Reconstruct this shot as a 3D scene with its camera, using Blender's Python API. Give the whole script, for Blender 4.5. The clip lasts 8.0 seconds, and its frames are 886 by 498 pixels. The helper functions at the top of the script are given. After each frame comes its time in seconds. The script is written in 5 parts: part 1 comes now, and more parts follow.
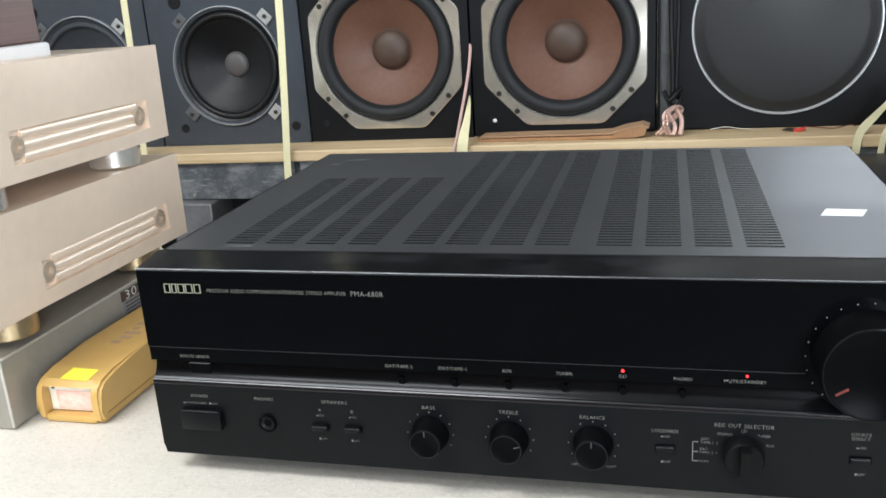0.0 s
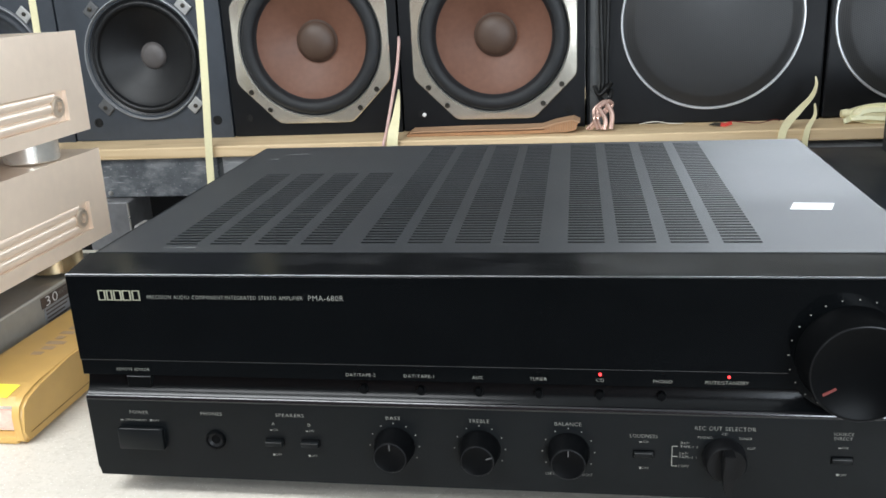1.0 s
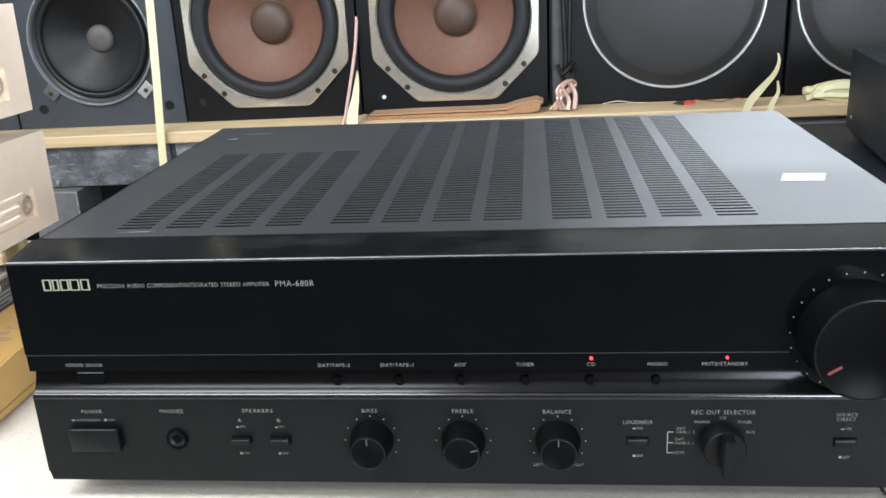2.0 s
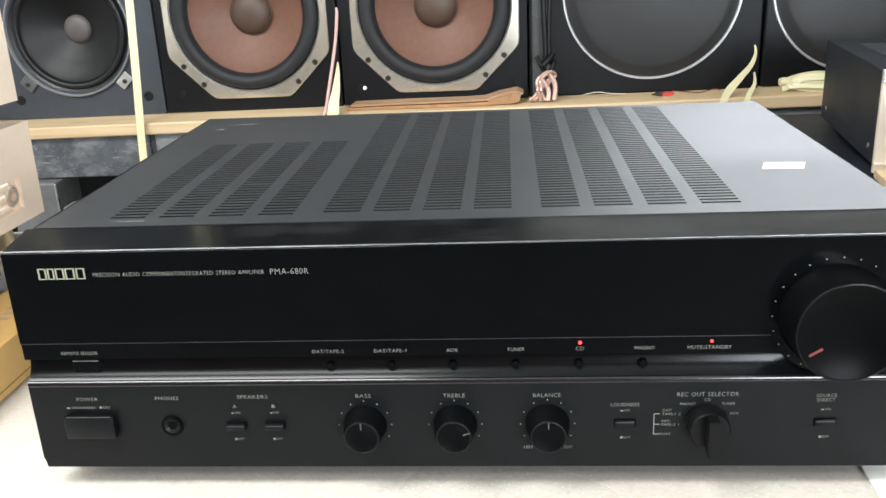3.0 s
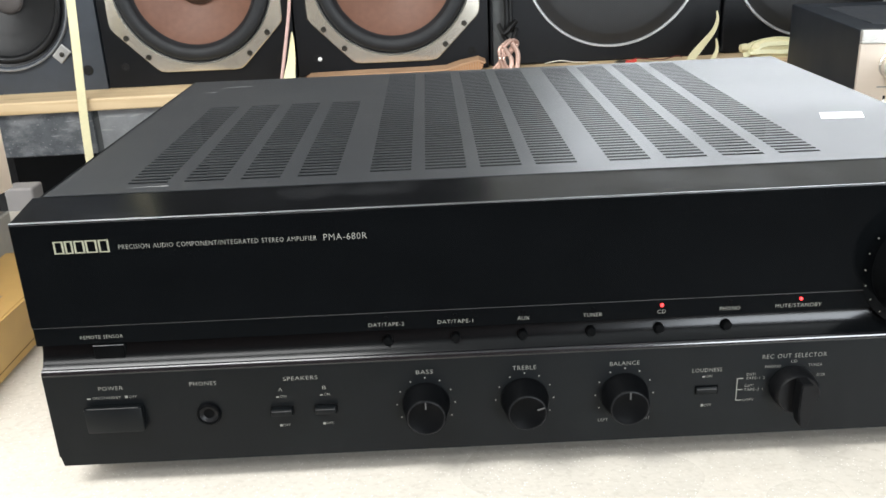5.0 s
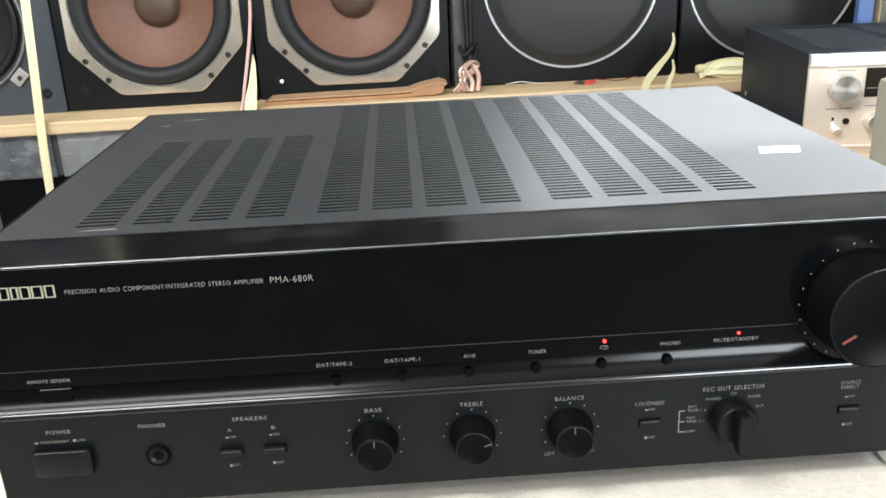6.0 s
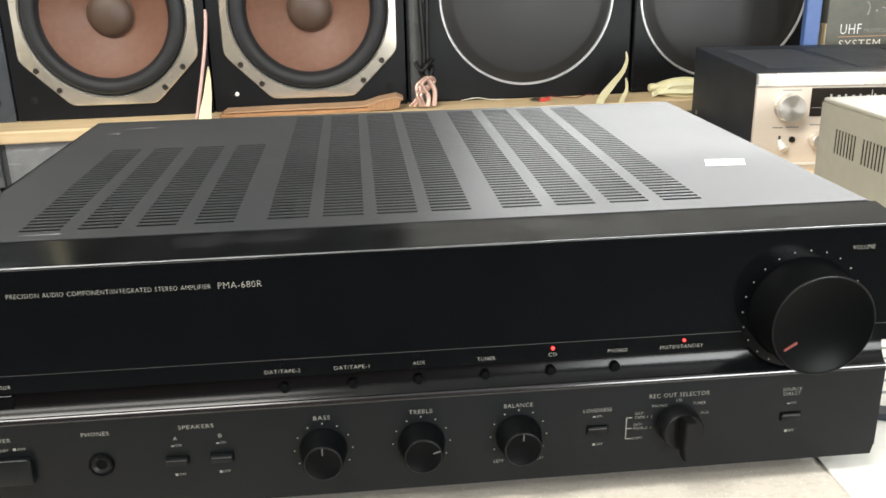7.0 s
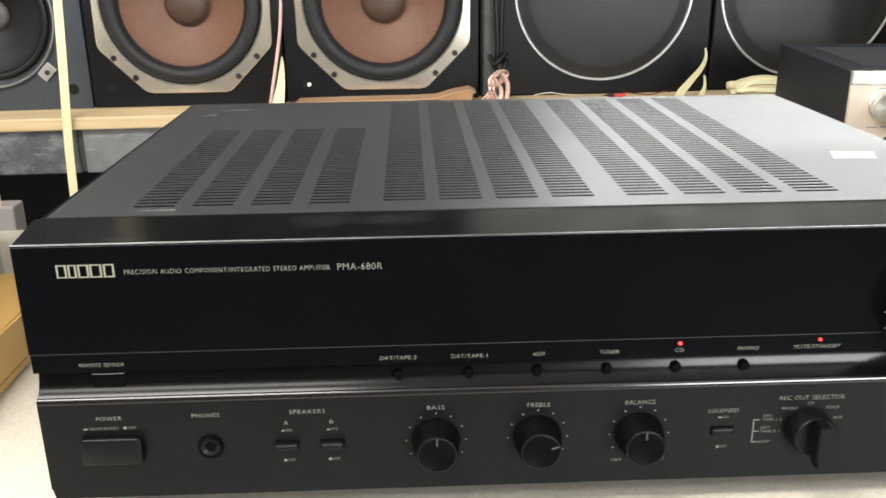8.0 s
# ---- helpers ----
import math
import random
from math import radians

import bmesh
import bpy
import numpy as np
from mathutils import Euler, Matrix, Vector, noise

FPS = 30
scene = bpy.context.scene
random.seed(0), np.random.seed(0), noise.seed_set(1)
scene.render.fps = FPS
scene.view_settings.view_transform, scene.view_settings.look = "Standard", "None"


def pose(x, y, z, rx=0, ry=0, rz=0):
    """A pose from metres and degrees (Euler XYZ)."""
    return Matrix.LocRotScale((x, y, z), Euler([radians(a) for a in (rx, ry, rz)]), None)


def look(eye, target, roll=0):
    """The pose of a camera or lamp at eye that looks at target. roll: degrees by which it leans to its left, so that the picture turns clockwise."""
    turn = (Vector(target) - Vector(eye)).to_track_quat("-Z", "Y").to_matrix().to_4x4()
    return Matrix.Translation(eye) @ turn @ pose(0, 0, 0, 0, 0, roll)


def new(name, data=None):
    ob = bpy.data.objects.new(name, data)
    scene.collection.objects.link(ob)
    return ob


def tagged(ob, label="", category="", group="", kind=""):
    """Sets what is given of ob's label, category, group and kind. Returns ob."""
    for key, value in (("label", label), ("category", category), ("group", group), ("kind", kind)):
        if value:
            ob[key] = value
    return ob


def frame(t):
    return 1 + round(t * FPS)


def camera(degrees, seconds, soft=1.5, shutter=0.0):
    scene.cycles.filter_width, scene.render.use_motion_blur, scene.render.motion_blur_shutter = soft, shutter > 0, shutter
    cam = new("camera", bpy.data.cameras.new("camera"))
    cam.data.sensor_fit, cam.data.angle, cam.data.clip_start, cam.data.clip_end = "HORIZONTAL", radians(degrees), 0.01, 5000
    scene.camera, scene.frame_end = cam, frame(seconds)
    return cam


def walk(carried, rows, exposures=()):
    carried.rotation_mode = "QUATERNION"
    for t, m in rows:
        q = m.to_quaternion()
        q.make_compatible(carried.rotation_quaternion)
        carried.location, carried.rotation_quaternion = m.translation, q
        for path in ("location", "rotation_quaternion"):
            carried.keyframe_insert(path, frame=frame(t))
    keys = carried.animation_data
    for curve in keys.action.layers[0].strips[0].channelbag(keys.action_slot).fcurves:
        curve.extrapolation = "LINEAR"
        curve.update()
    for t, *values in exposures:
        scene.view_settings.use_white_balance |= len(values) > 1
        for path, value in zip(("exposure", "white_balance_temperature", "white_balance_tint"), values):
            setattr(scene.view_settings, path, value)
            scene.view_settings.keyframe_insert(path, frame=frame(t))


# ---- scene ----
cam = camera(53.3, 8.0, soft=1.55, shutter=0.25)
PATH = [
    (0, (0.294, -0.422, 0.284), (-0.192, 1.426, -0.306), -3.8),
    (0.3, (0.2804, -0.4174, 0.2743), (-0.165, 1.434, -0.33), -3.68),
    (0.5, (0.278, -0.413, 0.277), (-0.135, 1.446, -0.336), -3.4),
    (0.7, (0.2757, -0.4056, 0.2746), (-0.077, 1.463, -0.338), -2.89),
    (1, (0.263, -0.398, 0.278), (-0.038, 1.483, -0.331), -2.8),
    (1.3, (0.2506, -0.3895, 0.2723), (-0.016, 1.493, -0.341), -2.85),
    (1.5, (0.247, -0.386, 0.273), (-0.004, 1.498, -0.35), -2.9),
    (1.7, (0.2465, -0.3815, 0.2711), (0.011, 1.504, -0.359), -2.86),
    (2, (0.249, -0.371, 0.265), (0.043, 1.512, -0.376), -3.0),
    (2.2, (0.249, -0.374, 0.262), (0.06, 1.509, -0.387), -3.0),
    (3.3, (0.241, -0.38, 0.27), (0.088, 1.501, -0.392), -2.7),
    (3.5, (0.239, -0.375, 0.272), (0.068, 1.506, -0.387), -2.9),
    (3.7, (0.2311, -0.3711, 0.2665), (0.062, 1.51, -0.393), -2.9),
    (4, (0.225, -0.365, 0.257), (0.076, 1.513, -0.415), -3.3),
    (4.2, (0.215, -0.365, 0.255), (0.094, 1.511, -0.427), -3.5),
    (5.3, (0.174, -0.345, 0.247), (0.202, 1.524, -0.467), -2.4),
    (5.5, (0.177, -0.346, 0.247), (0.203, 1.523, -0.465), -2.6),
    (5.7, (0.1851, -0.3491, 0.2498), (0.227, 1.523, -0.453), -2.69),
    (6, (0.189, -0.351, 0.261), (0.268, 1.526, -0.425), -2.5),
    (6.3, (0.1873, -0.351, 0.2647), (0.307, 1.534, -0.404), -1.83),
    (6.5, (0.193, -0.347, 0.259), (0.342, 1.537, -0.396), -1.4),
    (6.7, (0.1959, -0.3502, 0.2595), (0.361, 1.533, -0.395), -1.24),
    (7, (0.192, -0.354, 0.257), (0.369, 1.529, -0.395), -1.2),
    (7.3, (0.1743, -0.3582, 0.2579), (0.335, 1.528, -0.39), -1.2),
    (7.5, (0.172, -0.361, 0.259), (0.309, 1.528, -0.385), -1.2),
    (7.7, (0.1707, -0.354, 0.2568), (0.277, 1.539, -0.387), -1.01),
    (8, (0.161, -0.339, 0.247), (0.228, 1.55, -0.406), -0.7),
]
walk(cam, [(t, look(eye, target, roll)) for t, eye, target, roll in PATH],
     exposures=[(0.0, 0.26, 6020, 8), (1.5, 0.50, 5980, 8), (2.0, 0.68, 5990, 9), (3.5, 0.79, 6330, 9), (4.2, 0.70, 6230, 9),
                (5.3, 0.64, 6290, 9), (6.0, 0.76, 6330, 9), (6.6, 0.77, 6650, 9), (8.0, 0.73, 6780, 10)])

# ---- light ----
world = bpy.data.worlds.new("world")
scene.world = world
world.use_nodes = True
wn = world.node_tree
sky = wn.nodes.new("ShaderNodeTexSky")
sky.sky_type, sky.sun_disc = "NISHITA", False
sky.sun_elevation, sky.sun_rotation = radians(40), radians(120)
wn.links.new(sky.outputs[0], wn.nodes["Background"].inputs[0])
wn.nodes["Background"].inputs[1].default_value = 0.1


def area(name, m, sx, sy, watts, colour):
    lamp = bpy.data.lights.new(name, "AREA")
    lamp.shape, lamp.size, lamp.size_y, lamp.energy, lamp.color = "RECTANGLE", sx, sy, watts, colour
    ob = new(name, lamp)
    ob.matrix_basis = m
    return ob


# daylight through the window behind the rack, the shop opening, and the ceiling tubes
area("window_daylight", look((1.25, 2.18, 0.66), (0.4, 0.1, 0.05)), 1.35, 0.40, 20, (0.96, 0.98, 1.0))
area("shop_front_daylight", look((1.70, -2.95, 0.62), (0.2, 0.6, 0.2)), 1.2, 1.2, 70, (0.93, 0.97, 1.0))
TUBES = [(-1.78, -0.75, 1.72, 16), (-0.60, -0.75, 1.72, 34), (-0.60, -1.70, 1.72, 16)]
for x, y, z, watts in TUBES:
    area("tube_light", pose(x, y, z - 0.045), 1.15, 0.52, watts, (1.0, 0.985, 0.95))


# ---- materials ----
def mat(name, colour, rough=0.5, metal=0.0, var=0.12, scale=40.0, bump=0.0, bscale=None, coat=0.0, stretch=(1, 1, 1), tint=None, rvar=0.08, spec=0.5):
    """A surface with variation at two scales, in metres of the thing itself."""
    m = bpy.data.materials.new(name)
    m.use_nodes = True
    n, l = m.node_tree.nodes, m.node_tree.links
    b = n["Principled BSDF"]
    tc = n.new("ShaderNodeTexCoord")
    mp = n.new("ShaderNodeMapping")
    mp.inputs["Scale"].default_value = stretch
    l.new(tc.outputs["Object"], mp.inputs[0])
    big, small = n.new("ShaderNodeTexNoise"), n.new("ShaderNodeTexNoise")
    big.inputs["Scale"].default_value, small.inputs["Scale"].default_value = scale * 0.22, scale * 2.5
    small.inputs["Detail"].default_value = 6
    l.new(mp.outputs[0], big.inputs[0])
    l.new(mp.outputs[0], small.inputs[0])
    add = n.new("ShaderNodeMath")
    add.operation = "ADD"
    l.new(big.outputs[0], add.inputs[0])
    l.new(small.outputs[0], add.inputs[1])
    ramp = n.new("ShaderNodeMapRange")
    ramp.inputs[1].default_value, ramp.inputs[2].default_value = 0.65, 1.35
    l.new(add.outputs[0], ramp.inputs[0])
    mix = n.new("ShaderNodeMix")
    mix.data_type = "RGBA"
    lo = tint or [c * (1 - var) for c in colour]
    hi = [min(1, c * (1 + var)) for c in colour]
    mix.inputs[6].default_value, mix.inputs[7].default_value = (*lo, 1), (*hi, 1)
    l.new(ramp.outputs[0], mix.inputs[0])
    l.new(mix.outputs[2], b.inputs["Base Color"])
    rr = n.new("ShaderNodeMapRange")
    rr.inputs[1].default_value, rr.inputs[2].default_value = 0.3, 0.7
    rr.inputs[3].default_value, rr.inputs[4].default_value = max(0.02, rough - rvar), min(1, rough + rvar)
    l.new(big.outputs[0], rr.inputs[0])
    l.new(rr.outputs[0], b.inputs["Roughness"])
    b.inputs["Metallic"].default_value, b.inputs["Coat Weight"].default_value = metal, coat
    b.inputs["Specular IOR Level"].default_value = spec
    b.inputs["Coat Roughness"].default_value = 0.05
    if bump:
        bn, bp = n.new("ShaderNodeTexNoise"), n.new("ShaderNodeBump")
        bn.inputs["Scale"].default_value = bscale or scale * 6
        bn.inputs["Detail"].default_value = 4
        l.new(mp.outputs[0], bn.inputs[0])
        bp.inputs["Strength"].default_value, bp.inputs["Distance"].default_value = bump, 0.001
        l.new(bn.outputs[0], bp.inputs["Height"])
        l.new(bp.outputs[0], b.inputs["Normal"])
    return m


def glow(name, colour, strength):
    m = mat(name, colour, 0.4)
    b = m.node_tree.nodes["Principled BSDF"]
    b.inputs["Emission Color"].default_value = (*colour, 1)
    b.inputs["Emission Strength"].default_value = strength
    return m


def blend(m, factor, colour):
    """Lays a second colour over a material's own where the factor socket says so."""
    n, l = m.node_tree.nodes, m.node_tree.links
    b = n["Principled BSDF"]
    old = b.inputs["Base Color"].links[0].from_socket
    mix = n.new("ShaderNodeMix")
    mix.data_type = "RGBA"
    l.new(factor, mix.inputs[0])
    l.new(old, mix.inputs[6])
    mix.inputs[7].default_value = (*colour, 1)
    l.new(mix.outputs[2], b.inputs["Base Color"])


def spread(m, source, lo, hi, top=1.0):
    n, l = m.node_tree.nodes, m.node_tree.links
    r = n.new("ShaderNodeMapRange")
    r.inputs[1].default_value, r.inputs[2].default_value, r.inputs[4].default_value = lo, hi, top
    l.new(source, r.inputs[0])
    return r.outputs[0]


def texture(m, kind, scale, stretch=(1, 1, 1), **more):
    n, l = m.node_tree.nodes, m.node_tree.links
    tc, mp, tx = n.new("ShaderNodeTexCoord"), n.new("ShaderNodeMapping"), n.new(kind)
    mp.inputs["Scale"].default_value = stretch
    l.new(tc.outputs["Object"], mp.inputs[0])
    l.new(mp.outputs[0], tx.inputs[0])
    tx.inputs["Scale"].default_value = scale
    for key, value in more.items():
        tx.inputs[key].default_value = value
    return tx


def wood_mat(name, light, dark):
    """Pale sawn softwood: grain lines drawn out along x, darker streaks and a few knots."""
    m = mat(name, light, 0.65, var=0.08, scale=9, bump=0.25, bscale=260, stretch=(0.12, 1, 1), tint=[(a + b) / 2 for a, b in zip(light, dark)])
    grain = texture(m, "ShaderNodeTexNoise", 150, (0.02, 1, 1), Detail=3.0)
    blend(m, spread(m, grain.outputs[0], 0.50, 0.72, 0.75), dark)
    knots = texture(m, "ShaderNodeTexVoronoi", 5.0, (0.7, 2.5, 2.5))
    blend(m, spread(m, knots.outputs[0], 0.10, 0.03, 0.8), [c * 0.5 for c in dark])
    return m


def stone_mat(name):
    """Pale warm stone-look sheet: cloudy body, fine grey grit and small glossy flecks."""
    m = mat(name, (0.585, 0.54, 0.475), 0.34, var=0.04, scale=26, bump=0.18, bscale=520, tint=(0.555, 0.52, 0.46), rvar=0.12)
    clouds = texture(m, "ShaderNodeTexNoise", 30, (0.8, 1, 1), Detail=6.0, Roughness=0.6)
    blend(m, spread(m, clouds.outputs[0], 0.50, 0.75, 0.45), (0.46, 0.43, 0.375))
    grit = texture(m, "ShaderNodeTexNoise", 420, (0.7, 1, 1), Detail=3.0)
    blend(m, spread(m, grit.outputs[0], 0.50, 0.70, 0.38), (0.40, 0.365, 0.305))
    flecks = texture(m, "ShaderNodeTexVoronoi", 900, (0.7, 1, 1))
    keep = spread(m, flecks.outputs["Color"], 0.62, 0.74)
    both = m.node_tree.nodes.new("ShaderNodeMath")
    both.operation = "MULTIPLY"
    m.node_tree.links.new(spread(m, flecks.outputs[0], 0.26, 0.12), both.inputs[0])
    m.node_tree.links.new(keep, both.inputs[1])
    blend(m, both.outputs[0], (0.95, 0.94, 0.91))
    return m


def mesh_grille_mat(name, fine, coarse, pitch):
    """Black perforated sheet: round holes in staggered rows."""
    m = mat(name, coarse, 0.5, 0.3, scale=30)
    n, l = m.node_tree.nodes, m.node_tree.links
    b = n["Principled BSDF"]
    tc = n.new("ShaderNodeTexCoord")
    sep = n.new("ShaderNodeSeparateXYZ")
    l.new(tc.outputs["Object"], sep.inputs[0])
    waves = []
    for kx, kz in ((1.0, 0.0), (0.5, 0.866), (-0.5, 0.866)):
        a, c = n.new("ShaderNodeMath"), n.new("ShaderNodeMath")
        a.operation, c.operation = "MULTIPLY", "MULTIPLY_ADD"
        a.inputs[1].default_value = kx * 2 * math.pi / pitch
        c.inputs[1].default_value = kz * 2 * math.pi / pitch
        l.new(sep.outputs[0], a.inputs[0])
        l.new(sep.outputs[2], c.inputs[0])
        l.new(a.outputs[0], c.inputs[2])
        s = n.new("ShaderNodeMath")
        s.operation = "COSINE"
        l.new(c.outputs[0], s.inputs[0])
        waves.append(s)
    t1, t2 = n.new("ShaderNodeMath"), n.new("ShaderNodeMath")
    l.new(waves[0].outputs[0], t1.inputs[0])
    l.new(waves[1].outputs[0], t1.inputs[1])
    l.new(t1.outputs[0], t2.inputs[0])
    l.new(waves[2].outputs[0], t2.inputs[1])
    r = n.new("ShaderNodeMapRange")
    r.inputs[1].default_value, r.inputs[2].default_value = 0.0, 1.2
    l.new(t2.outputs[0], r.inputs[0])
    mix = n.new("ShaderNodeMix")
    mix.data_type = "RGBA"
    old = b.inputs["Base Color"].links[0].from_socket
    l.new(r.outputs[0], mix.inputs[0])
    l.new(old, mix.inputs[6])
    mix.inputs[7].default_value = (*fine, 1)
    l.new(mix.outputs[2], b.inputs["Base Color"])
    return m


def spun_mat(name):
    """Lathe-turned aluminium with sheen that fans out from the middle."""
    m = mat(name, (0.82, 0.80, 0.76), 0.28, 0.9, var=0.05, scale=80)
    b = m.node_tree.nodes["Principled BSDF"]
    b.inputs["Anisotropic"].default_value = 0.8
    tangent = m.node_tree.nodes.new("ShaderNodeTangent")
    tangent.direction_type, tangent.axis = "RADIAL", "Y"
    m.node_tree.links.new(tangent.outputs[0], b.inputs["Tangent"])
    return m


def smeared_mat(name, colour, *rest, **more):
    """Dull sheet steel with pale rubbed smears and spots."""
    m = mat(name, colour, *rest, **more)
    cloud = texture(m, "ShaderNodeTexNoise", 30, (0.8, 1, 1.3), Detail=7.0, Roughness=0.65)
    blend(m, spread(m, cloud.outputs[0], 0.46, 0.66, 0.7), (0.33, 0.34, 0.35))
    rub = texture(m, "ShaderNodeTexNoise", 60, (0.35, 1, 2.2), Detail=4.0, Distortion=0.4)
    blend(m, spread(m, rub.outputs[0], 0.62, 0.72, 0.7), (0.50, 0.51, 0.52))
    spots = texture(m, "ShaderNodeTexNoise", 240, Detail=2.0)
    blend(m, spread(m, spots.outputs[0], 0.64, 0.72, 0.6), (0.45, 0.46, 0.47))
    return m


